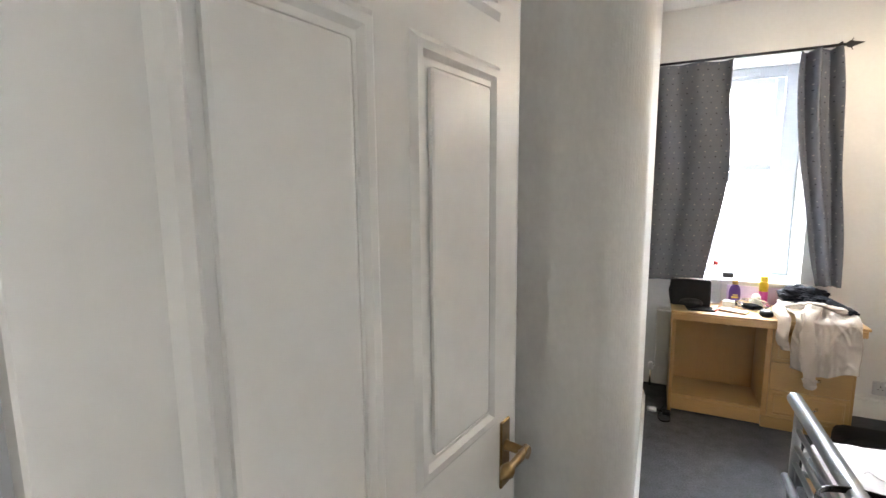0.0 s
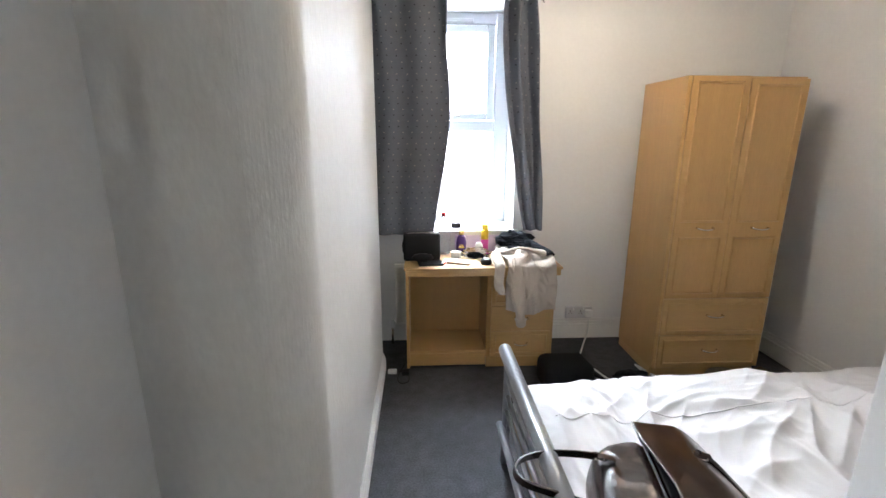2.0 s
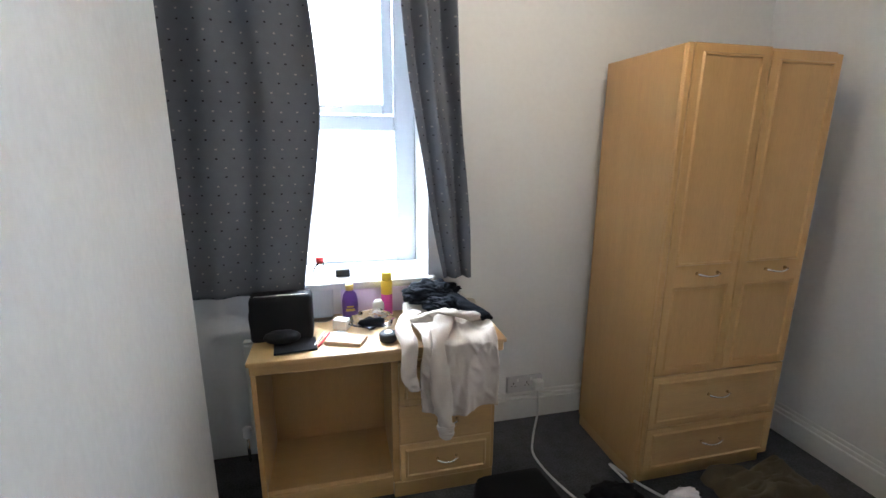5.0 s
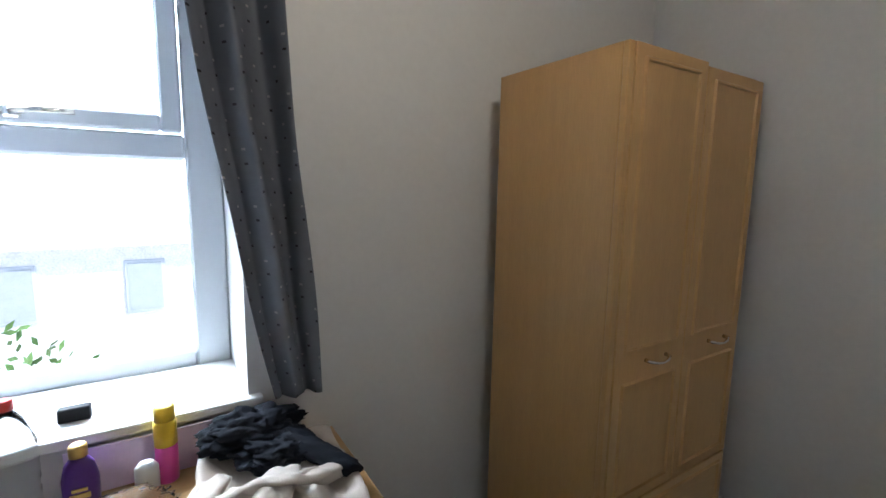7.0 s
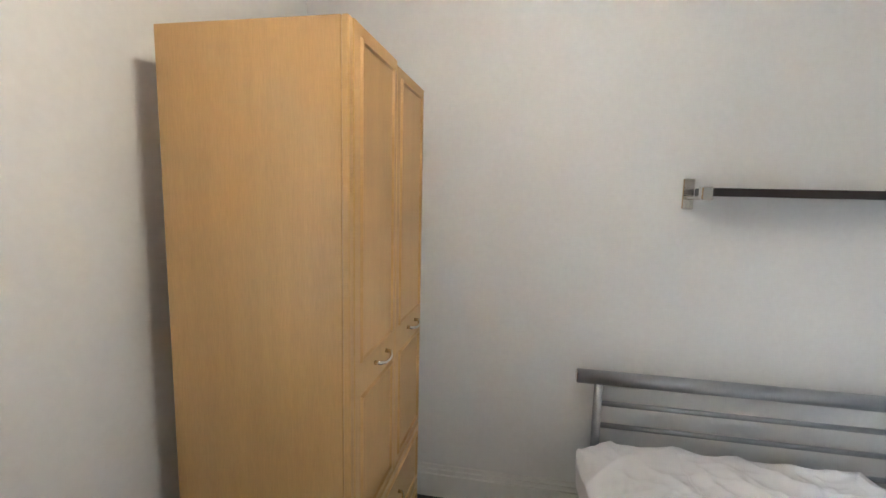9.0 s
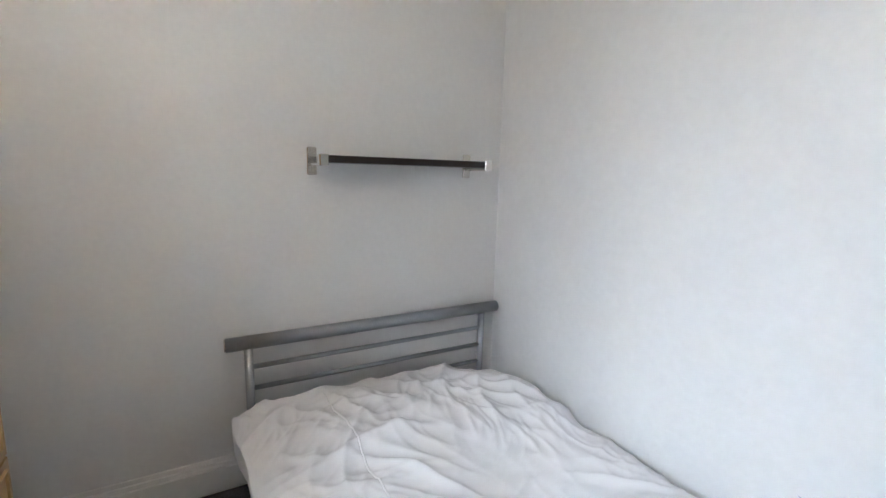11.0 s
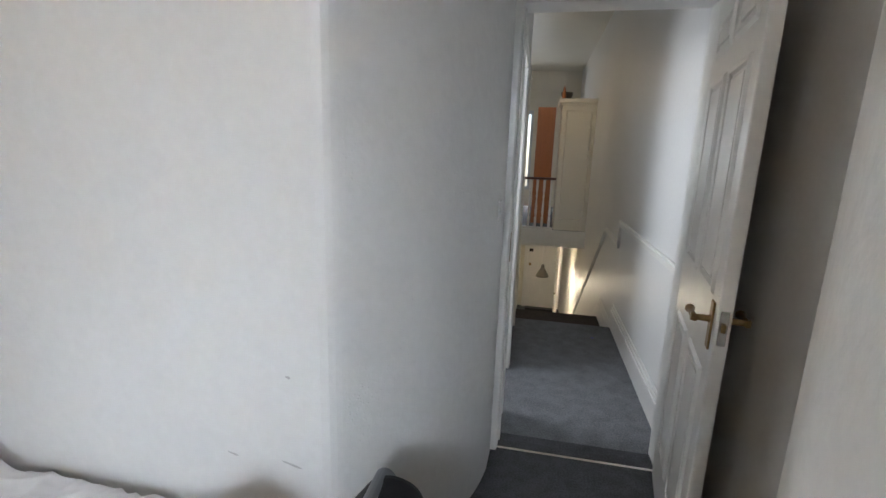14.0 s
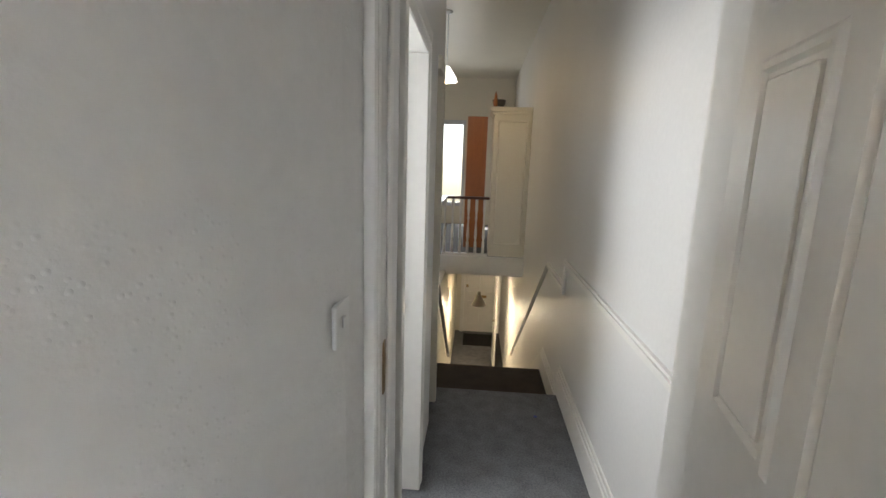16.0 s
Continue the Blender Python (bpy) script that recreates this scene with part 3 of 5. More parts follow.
def duvet(u, v):
    x = BX0 + 0.045 + u * (BX1 - BX0 - 0.13)
    w = (v - 0.5) * 1.62
    y = (BY0 + BY1) / 2 + w
    e = min(1.0, max(0.0, (v - 0.84) / 0.16))
    q = min(1.0, max(0.0, (0.12 - v) / 0.12))
    z = 0.375 + 0.10 * min(1.0, v * 1.15) + fold(x, y, 4.0) * (1 - 0.55 * e) - 0.20 * e ** 1.6 - 0.10 * q ** 1.5
    z += 0.055 * math.exp(-((x - 2.55) / 0.35) ** 2) * math.exp(-((y - 3.35) / 0.55) ** 2)
    z += 0.02 * u - 0.015 * (1 - u)
    z -= 0.05 * max(0.0, (0.05 - u) / 0.05) ** 2
    y = min(y, BY1 - 0.02 + 0.03 * n3(x * 3, 0, 2)) + 0.015 * n3(x * 4, z * 6, 1)
    return (x + 0.02 * n3(y * 3, x, 5), max(y, YB + 0.06 + 0.04 * n3(x * 5, 1)), max(z, 0.2))


quilt = thing("duvet", (1.95, 3.34, 0.4), "rumpled white cotton duvet spread over the bed", "duvet")
thicken(part("cover", sheet(280, 230, duvet), LINEN, quilt), 0.02, -1)
part("edge_seam", tube([Vector(duvet(u / 120, 0.70)) + Vector((0, 0, 0.001)) for u in range(6, 118)], 0.003, 6), LINEN, quilt, "stitched piping seam along the cover")
bm = blob((2.66, 3.22, 0.39), (0.23, 0.44, 0.06), 0.12, 2.2, 5, 0.07, 3.0)
solid("pillow", bm, LINEN, "white pillow lying under the duvet", "pillow")

# ---- brown leather holdall on the bed ----
bag = thing("leather_holdall", (1.24, 3.19, 0.42), "dark brown glossy leather holdall on the duvet", "bag")
BAG_TURN = Matrix.Rotation(radians(-11), 3, "Z")


def hold(p):
    """From the bag's own axes (across, along, up) into the room."""
    return Vector((1.215, 3.17, 0.37)) + BAG_TURN @ Vector(p)


bm = bmesh.new()
bmesh.ops.create_cube(bm, size=2)
bmesh.ops.subdivide_edges(bm, edges=bm.edges[:], cuts=29, use_grid_fill=True)
for v in bm.verts:
    x, y, z = v.co
    k = 1 / (abs(x) ** 3.4 + abs(y) ** 3.4 + abs(z) ** 3.4) ** (1 / 3.4)
    x, y, z = x * k, y * k, z * k
    crease = 0.010 * ridge(n3(x * 2 + 0.8 * y, y * 1.2 + z, 8), 1.5) + 0.012 * n3(x * 2.5, y * 2.5, z * 2 + 3) + 0.004 * ridge(n3(x * 5, y * 4, z * 5), 2)
    sag = -0.055 * math.exp(-((x - 0.12) / 0.22) ** 2) * max(0.0, z)
    v.co = hold((x * 0.215 + 0.03 + 0.02 * z, y * 0.25, 0.09 + z * 0.095 + crease * (z > -0.5) + sag))
for f in bm.faces:
    f.smooth = True
part("body", bm, LEATHER, bag)


def flap(u, v):
    """The standing front panel that falls over from the ridge to the far side of the bag."""
    y = (v - 0.5) * 0.50
    lift = 0.016 * math.cos((v - 0.5) * 2.6)
    x = -0.005 + 0.265 * u + 0.02 * math.sin(v * 5)
    z = 0.222 + lift - 0.01 * u - 0.26 * max(0.0, u - 0.5) ** 1.4 + 0.007 * n3(u * 3, v * 4, 2)
    return hold((x, y, z))


thicken(part("top_flap", sheet(30, 40, flap), LEATHER, bag), 0.008)


def lining(u, v):
    """The inside panel under the ridge, down into the open mouth."""
    return hold((-0.004 + 0.05 * math.sin(u * 2.6), (v - 0.5) * 0.44, 0.21 + 0.02 * math.cos((v - 0.5) * 2.6) - 0.10 * u))


thicken(part("lining", sheet(10, 24, lining), BLACKCLOTH, bag, "black cloth lining in the open mouth"), 0.003)


def strap(points, width, thick, side):
    """A flat leather strap swept along points, its width along the given direction."""
    own, rings = bmesh.new(), []
    pts = [Vector(p) for p in points]
    for k, p in enumerate(pts):
        d = (pts[min(k + 1, len(pts) - 1)] - pts[max(k - 1, 0)]).normalized()
        w = (Vector(side) - d * Vector(side).dot(d)).normalized()
        n = d.cross(w)
        rings.append([own.verts.new(p + w * width * a + n * thick * b) for a, b in ((-0.5, -0.5), (-0.42, 0.5), (0.42, 0.5), (0.5, -0.5))])
    for a, b in zip(rings, rings[1:]):
        for q in range(4):
            own.faces.new((a[q], a[(q + 1) % 4], b[(q + 1) % 4], b[q]))
    own.faces.new(rings[0][::-1])
    own.faces.new(rings[-1])
    bmesh.ops.recalc_face_normals(own, faces=own.faces[:])
    return own


def smooth_path(ctrl, n=12):
    """A smooth curve through control points."""
    c = [Vector(p) for p in ctrl]
    c = [c[0] * 2 - c[1]] + c + [c[-1] * 2 - c[-2]]
    res = []
    for i in range(1, len(c) - 2):
        for k in range(n):
            t = k / n
            res.append(0.5 * (2 * c[i] + (c[i + 1] - c[i - 1]) * t + (2 * c[i - 1] - 5 * c[i] + 4 * c[i + 1] - c[i + 2]) * t * t + (3 * c[i] - c[i - 1] - 3 * c[i + 1] + c[i + 2]) * t ** 3))
    return res + [c[-2]]


def buckle(at, away):
    """A square chrome buckle with its tab, lying on the leather."""
    c, e = hold(at), BAG_TURN @ Vector(away)
    n = Vector((-e.y, e.x, 0))
    corners = [c + e * a + n * b for a, b in ((-0.014, -0.018), (0.014, -0.018), (0.014, 0.018), (-0.014, 0.018), (-0.014, -0.018), (0.014, -0.018))]
    part("buckle", tube(corners, 0.0032, 6), CHROME, bag, "square chrome buckle")
    part("tab", strap([c - e * 0.05 - Vector((0, 0, 0.006)), c - e * 0.01 + Vector((0, 0, 0.002)), c + e * 0.03 - Vector((0, 0, 0.001))], 0.026, 0.006, n), LEATHER, bag)


for y in (0.105, -0.105):
    buckle((-0.155, y, 0.188), (-1, 0, 0))
    buckle((0.145, y, 0.226), (1, 0, 0))
loop = [(-0.16, 0.105, 0.19), (-0.24, 0.098, 0.196), (-0.33, 0.075, 0.204), (-0.40, 0.04, 0.203), (-0.425, -0.01, 0.20), (-0.40, -0.06, 0.202), (-0.32, -0.09, 0.203), (-0.24, -0.105, 0.196), (-0.16, -0.105, 0.19)]
part("carry_handle", strap(smooth_path([hold(p) for p in loop], 6), 0.024, 0.007, (0.25, 0, 1)), LEATHER, bag)
loop = [Vector(flap(u, v)) + Vector((0.004, 0, 0.009)) for u, v in ((0.55, 0.72), (0.72, 0.73), (0.90, 0.68), (0.96, 0.5), (0.90, 0.32), (0.72, 0.27), (0.55, 0.28))]
part("carry_handle", strap(smooth_path(loop, 6), 0.022, 0.007, (1, 0, -0.6)), LEATHER, bag)
part("zip", tube([hold((-0.012, y / 10 - 0.2, 0.20 + 0.02 * math.cos((y / 10 - 0.2) * 5))) for y in range(5)], 0.004, 6), BLACKIRON, bag)
for x, y in ((0.10, -0.20), (0.13, -0.215), (0.16, -0.21)):
    c = hold((x, y, 0.185))
    part("rivet", lathe([(0.006, 0), (0.005, 0.004), (0.001, 0.006)], c, 8), CHROME, bag)

# dark quilted coat over the end of the footboard
coat = thing("folded_coat", (0.88, 2.80, 0.36), "charcoal padded coat folded over the footboard corner", "coat")


def coat_fold(u, v):
    """A thick fold of cloth arched over the rail; v goes over it, u along it."""
    a = (v - 0.5) * 3.5
    y = 2.66 + 0.37 * u
    bulge = 1 + 0.05 * n3(u * 3, v * 4, 2) + 0.03 * ridge(n3(u * 2, v * 6, 5), 1.5)
    reach = 0.14 * (1 - 0.25 * (2 * u - 1) ** 2)
    return (0.885 - 0.05 * u + reach * math.sin(a) * bulge + 0.09 * u * max(0.0, math.sin(a)), y, max(0.30, 0.42 + 0.158 * math.cos(a) * bulge - 0.03 * u * u))


thicken(part("coat_body", sheet(26, 44, coat_fold), GREYFLUFF, coat), 0.02)
part("lining", blob((0.885, 2.85, 0.41), (0.15, 0.215, 0.155), 0.05, 2.0, 4, None, 11.0), GREYFLUFF, coat)
for u in (0.36, 0.97):
    part("seam", tube([Vector(coat_fold(u, k / 30)) + Vector((0, 0.006, 0.006)) for k in range(31)], 0.006, 6), GREYFLUFF, coat)

# ---- wall shelf ----
shelf = thing("wall_shelf", (3.0, 3.24, 1.48), "black-brown shelf board on two pale metal brackets", "shelf")
part("board", box(2.845, 3.045, 2.835, 3.635, 1.50, 1.53, 0.003), DARKWOOD, shelf)
for y in (2.82, 3.655):
    b = part("bracket", box(3.048, 3.06, y - 0.022, y + 0.022, 1.445, 1.57, 0.003), CHROME, shelf)
    part("arm", box(2.88, 3.048, y - 0.012, y + 0.012, 1.484, 1.499, 0.003), CHROME, b)
    part("clamp", box(2.84, 2.88, y - 0.02, y + 0.02, 1.484, 1.5345, 0.004), CHROME, b)

# ---- scuffs in the paint beside the bed ----
for x, z, w, h in [(1.24, 0.807, 0.008, 0.006), (1.445, 0.512, 0.02, 0.004), (1.237, 0.508, 0.035, 0.005)]:
    bm = prism([(x - w, 0), (x - 0.3 * w, 0.6 * h), (x + w, 0.3 * h), (x + 0.9 * w, -0.5 * h), (x - 0.5 * w, -h)], 0, 0.0008)
    for v in bm.verts:
        v.co = Vector((v.co.x, YB + 0.0002 + v.co.z, z + v.co.y + 0.25 * (v.co.x - x)))
    solid("scuff_mark", bm, SCUFF, "small grey scuff on the white wall", "scuff", group="scuffs on the wall")

# ---- pendant lamp ----
pl = thing("pendant_lamp", (1.57, 4.3, 2.3), "white conical pendant lamp shade on a short flex", "pendant lamp")
part("ceiling_rose", lathe([(0.02, -0.03), (0.045, -0.012), (0.05, 0)], (1.57, 4.3, H)), WHITEPL, pl)
part("flex", tube([(1.57, 4.3, 2.46), (1.57, 4.3, H - 0.02)], 0.004, 6), WHITEPL, pl)
thicken(part("shade", lathe([(0.155, 0.0), (0.13, 0.05), (0.07, 0.13), (0.03, 0.16)], (1.57, 4.3, 2.31), 28), SHADE, pl), 0.003)
part("bulb", lathe([(0.005, 0), (0.026, 0.015), (0.03, 0.04), (0.015, 0.09)], (1.57, 4.3, 2.315), 14), BULB, pl)


# ---- six panel door ----
PANELS = [(0.10, 0.355, 0.22, 0.86), (0.42, 0.675, 0.22, 0.86), (0.10, 0.355, 1.085, 1.755), (0.42, 0.675, 1.085, 1.755), (0.10, 0.355, 1.83, 1.97), (0.42, 0.675, 1.83, 1.97)]


def lever(side, t, y, z):
    """A scrolled brass lever on a long plate, on one face of a door."""
    x = side * t / 2
    bm = box(min(x, x + side * 0.006), max(x, x + side * 0.006), y - 0.019, y + 0.019, z - 0.09, z + 0.055, 0.003)
    tube([(x, y, z), (x + side * 0.012, y, z), (x + side * 0.045, y, z), (x + side * 0.056, y, z)], [0.015, 0.010, 0.009, 0.013], 12, bm)
    tube([(x + side * 0.046, y + 0.012, z), (x + side * 0.048, y - 0.025, z), (x + side * 0.048, y - 0.058, z + 0.001), (x + side * 0.048, y - 0.070, z + 0.001), (x + side * 0.048, y - 0.078, z), (x + side * 0.048, y - 0.088, z), (x + side * 0.048, y - 0.102, z - 0.001)], [0.010, 0.009, 0.008, 0.013, 0.0145, 0.010, 0.002], 12, bm)
    return bm


door = tagged(new("door_1"), "white moulded six-panel door standing open", "door", kind="structure")
ORIGIN[door] = Vector((0, 0, 0))
leaf = part("door_leaf", box(-0.019, 0.019, 0, 0.755, 0, 2.06, 0.003), GLOSS, door)
for s in (-1, 1):
    for y0, y1, z0, z1 in PANELS:
        part("moulding", ring(y0, y1, z0, z1, 0.03, 0.008, lambda p, h, q: (s * (0.019 + h), p, q)), GLOSS, leaf)
        part("raised_panel", box(min(s * 0.0192, s * 0.026), max(s * 0.0192, s * 0.026), y0 + 0.042, y1 - 0.042, z0 + 0.042, z1 - 0.042, 0.0064, seg=2), GLOSS, leaf)
for s in (-1, 1):
    part("door_handle", lever(s, 0.038, 0.705, 1.025), BRASS, door, "scrolled antique brass lever handle")
part("latch_plate", box(-0.011, 0.011, 0.7555, 0.757, 0.965, 1.065, 0.001), CHROME, door)
part("latch_bolt", box(-0.006, 0.006, 0.7572, 0.766, 1.005, 1.03, 0.002), BRASS, door)
door.matrix_world = pose(-0.107, 1.665, 0.012, 0, 0, -9.6)

# ---- wall fittings ----
sk = thing("double_socket", (1.72, 5.33, 0.2), "white double socket with a plug in it", "socket")
part("plate", box(1.64, 1.85, 5.318, 5.34, 0.168, 0.262, 0.004), SOCKETGREY, sk)
for x in (1.662, 1.742):
    bm = box(x + 0.012, x + 0.017, 5.3162, 5.3178, 0.222, 0.234)
    box(x, x + 0.008, 5.3162, 5.3178, 0.208, 0.212, bm=bm)
    box(x + 0.021, x + 0.029, 5.3162, 5.3178, 0.208, 0.212, bm=bm)
    part("pin_holes", bm, DARKGAP, sk)
for x in (1.70, 1.78):
    part("rocker", box(x - 0.006, x + 0.006, 5.313, 5.3178, 0.236, 0.255, 0.002), WHITEPL, sk)
plug = solid("plug", box(1.785, 1.84, 5.275, 5.317, 0.19, 0.245, 0.008, seg=2), WHITEPL, "white mains plug in the double socket", "plug")


solid("mains_cable", tube(smooth_path([(1.812, 5.29, 0.19), (1.80, 5.25, 0.09), (1.72, 5.13, 0.012), (1.67, 5.0, 0.008), (1.70, 4.80, 0.008), (1.78, 4.62, 0.008), (1.93, 4.56, 0.008), (2.01, 4.68, 0.01), (2.0, 4.86, 0.012), (2.06, 4.72, 0.008), (2.15, 4.58, 0.008), (2.25, 4.53, 0.008)]), 0.006, 8), CABLEW, "white extension cable trailing over the carpet", "cable")
ls = thing("light_switch", (0.69, 1.82, 1.2), "white single light switch beside the door", "light switch")
part("plate", box(0.688, 0.697, 1.775, 1.863, 1.205, 1.293, 0.002), WHITEPL, ls)
part("rocker", box(0.683, 0.6878, 1.812, 1.826, 1.237, 1.262, 0.002), WHITEPL, ls)

# ---- radiator in the window alcove ----
rad = thing("radiator", (0.6, 5.28, 0.12), "white panel radiator on the wall behind the desk", "radiator")
RX = 0.323
part("panel", box(RX, 0.945, 5.268, 5.30, 0.16, 0.62, 0.012, seg=3), GLOSS, rad)
for k in range(4):
    part("rib", box(RX + 0.03 + k * 0.05, RX + 0.055 + k * 0.05, 5.268, 5.272, 0.19, 0.59, 0.0015), GLOSS, rad)
part("top_grille", box(RX, 0.945, 5.272, 5.315, 0.622, 0.632, 0.003), GLOSS, rad)
part("valve", lathe([(0.012, 0), (0.02, 0.01), (0.02, 0.05), (0.012, 0.06)], (RX - 0.025, 5.29, 0.13), 12), WHITEPL, rad)
part("pipe", tube([(RX - 0.025, 5.29, 0.0), (RX - 0.025, 5.29, 0.13)], 0.008, 8), CHROME, rad)
part("tail_pipe", tube([(RX - 0.025, 5.29, 0.175), (RX + 0.015, 5.29, 0.175)], 0.01, 8), CHROME, rad)

# ---- things on the desk ----
hb = thing("vanity_bag", (0.52, 5.13, DT), "black zipped vanity bag standing on the desk", "bag")
bm = box(0.40, 0.65, 5.05, 5.20, DT, DT + 0.185, 0.02, seg=3)
for v in bm.verts:
    k = (v.co.z - DT) / 0.185
    v.co.y = 5.13 + (v.co.y - 5.13) * (1 - 0.35 * k) + 0.008 * n3(v.co.x * 9, k * 3, 1)
    v.co.x += 0.008 * n3(v.co.y * 9, k * 4, 4)
for f in bm.faces:
    f.smooth = True
part("body", bm, BLACKNYLON, hb)
part("zip", tube([(0.42, 5.10, DT + 0.184), (0.52, 5.092, DT + 0.190), (0.635, 5.10, DT + 0.184)], 0.004, 6), CHROME, hb, "silver zip")
part("strap", tube(smooth_path([(0.41, 5.13, DT + 0.15), (0.395, 5.12, DT + 0.10), (0.40, 5.10, DT + 0.05)]), 0.006, 6), BLACKNYLON, hb)
solid("small_pouch", blob((0.53, 5.02, DT + 0.035), (0.07, 0.035, 0.028), 0.08, 2, 4, 0.026, 2.0), BLACKNYLON, "small black pouch lying on the folder", "pouch")
bm = box(0.50, 0.665, 4.93, 5.05, DT + 0.0005, DT + 0.009, 0.002)
bmesh.ops.rotate(bm, verts=bm.verts[:], cent=(0.58, 4.98, DT), matrix=Matrix.Rotation(radians(6), 3, "Z"))
solid("document_folder", bm, BLACKCLOTH, "flat black document folder on the desk", "folder")


def pen(x, y, a, material, label):
    d = Vector((math.cos(a), math.sin(a), 0)) * 0.07
    c = Vector((x, y, DT + 0.0055))
    solid("pen", tube([c - d, c - d * 0.9, c + d * 0.85, c + d], [0.003, 0.005, 0.005, 0.0015], 8), material, label, "pen", group="pens on the desk")


pen(0.695, 5.03, 1.25, RED, "red pen lying on the desk")
pen(0.675, 5.035, 1.3, WHITEPL, "white pen lying on the desk")
bm = box(0.705, 0.86, 4.955, 5.045, DT + 0.0005, DT + 0.014, 0.001)
bmesh.ops.rotate(bm, verts=bm.verts[:], cent=(0.78, 5.0, DT), matrix=Matrix.Rotation(radians(-22), 3, "Z"))
solid("notebook", bm, CARD, "tan covered notebook lying on the desk", "notebook")
bm = box(0.70, 0.79, 5.02, 5.10, DT + 0.0005, DT + 0.004)
bmesh.ops.rotate(bm, verts=bm.verts[:], cent=(0.74, 5.06, DT), matrix=Matrix.Rotation(radians(25), 3, "Z"))
solid("paper_sheet", bm, PAPER, "loose white papers beside the notebook", "paper")
bm = box(0.735, 0.80, 5.12, 5.165, DT + 0.0005, DT + 0.045, 0.002)
bmesh.ops.rotate(bm, verts=bm.verts[:], cent=(0.76, 5.14, DT), matrix=Matrix.Rotation(radians(-28), 3, "Z"))
solid("small_carton", bm, PAPER, "small white carton standing on the desk", "carton")
tp = thing("tape_measure", (0.955, 4.97, DT), "black round tape dispenser with a grey top", "tape")
part("case", lathe([(0.034, 0), (0.038, 0.006), (0.038, 0.03), (0.032, 0.036)], (0.955, 4.97, DT), 20), BLACKNYLON, tp)
part("disc", lathe([(0.017, 0.0365), (0.017, 0.039), (0.006, 0.0395)], (0.955, 4.97, DT), 16), PAPER, tp)
solid("plastic_bag", blob((0.90, 5.13, DT + 0.035), (0.085, 0.05, 0.034), 0.35, 3.5, 4, 0.033, 6.0), CLEARBAG, "crumpled clear plastic bag on the desk", "plastic bag")
solid("dark_packet", blob((0.90, 5.13, DT + 0.022), (0.055, 0.028, 0.016), 0.15, 3, 3, 0.016, 9.0), NAVY, "dark packet inside the clear bag", "packet")
pb = thing("purple_bottle", (0.81, 5.235, DT), "purple shampoo bottle with a gold cap", "bottle")
part("body", lathe([(0.03, 0), (0.036, 0.01), (0.037, 0.09), (0.03, 0.125), (0.016, 0.145)], (0.81, 5.235, DT), 18, squash=0.62), PURPLE, pb)
part("cap", lathe([(0.019, 0.1455), (0.019, 0.17), (0.015, 0.175)], (0.81, 5.235, DT), 14), GOLD, pb)
bm = box(0.79, 0.83, 5.2085, 5.2115, DT + 0.05, DT + 0.062)
box(0.795, 0.825, 5.2085, 5.2115, DT + 0.068, DT + 0.075, bm=bm)
part("label_bars", bm, GOLD, pb)
wb = thing("lotion_bottle", (0.94, 5.24, DT), "small white lotion bottle with a blue cap", "bottle")
part("body", lathe([(0.024, 0), (0.027, 0.01), (0.027, 0.07), (0.015, 0.085)], (0.94, 5.24, DT), 16, squash=0.7), WHITEPL, wb)
part("cap", lathe([(0.014, 0.0855), (0.014, 0.105), (0.011, 0.11)], (0.94, 5.24, DT), 14), BLUEPL, wb)
part("badge", lathe([(0.012, 0), (0.012, 0.002)], (0, 0, 0), 14), BLUEPL, wb)
wb.children[-1].matrix_basis = Matrix.Translation((0, -0.0185, 0.045)) @ Matrix.Rotation(radians(90), 4, "X") @ Matrix.Translation((0.94, 5.24, DT))
sc = thing("spray_can", (0.985, 5.275, DT), "pink and yellow spray can on the desk", "can")
part("can", lathe([(0.025, 0), (0.027, 0.004), (0.027, 0.10), (0.026, 0.102)], (0.985, 5.275, DT), 18), PINK, sc)
part("top_band", lathe([(0.0272, 0.1022), (0.0272, 0.165), (0.024, 0.17)], (0.985, 5.275, DT), 18), YELLOW, sc)
part("cap", lathe([(0.0245, 0.1705), (0.0245, 0.205), (0.02, 0.21)], (0.985, 5.275, DT), 18), YELLOW, sc)
wt = thing("water_bottle", (0.685, 5.285, DT), "large clear plastic water bottle with red cap", "bottle")
part("body", lathe([(0.046, 0), (0.05, 0.012), (0.049, 0.07), (0.046, 0.085), (0.05, 0.1), (0.05, 0.19), (0.03, 0.25), (0.014, 0.275)], (0.685, 5.27, DT), 20), CLEARPL, wt)
part("cap", lathe([(0.017, 0.276), (0.017, 0.298), (0.015, 0.3)], (0.685, 5.27, DT), 14), RED, wt)
lt = thing("lilac_tub", (0.93, 5.30, DT), "translucent lilac plastic tub against the wall", "tub")
part("front", box(0.77, 1.12, 5.30, 5.306, DT, DT + 0.125, 0.002), LILAC, lt)
solid("eyeshadow_box", box(0.75, 0.82, 5.40, 5.43, WZ0 + 0.019, WZ0 + 0.055, 0.003), BLACKNYLON, "small black box on the window sill", "box")


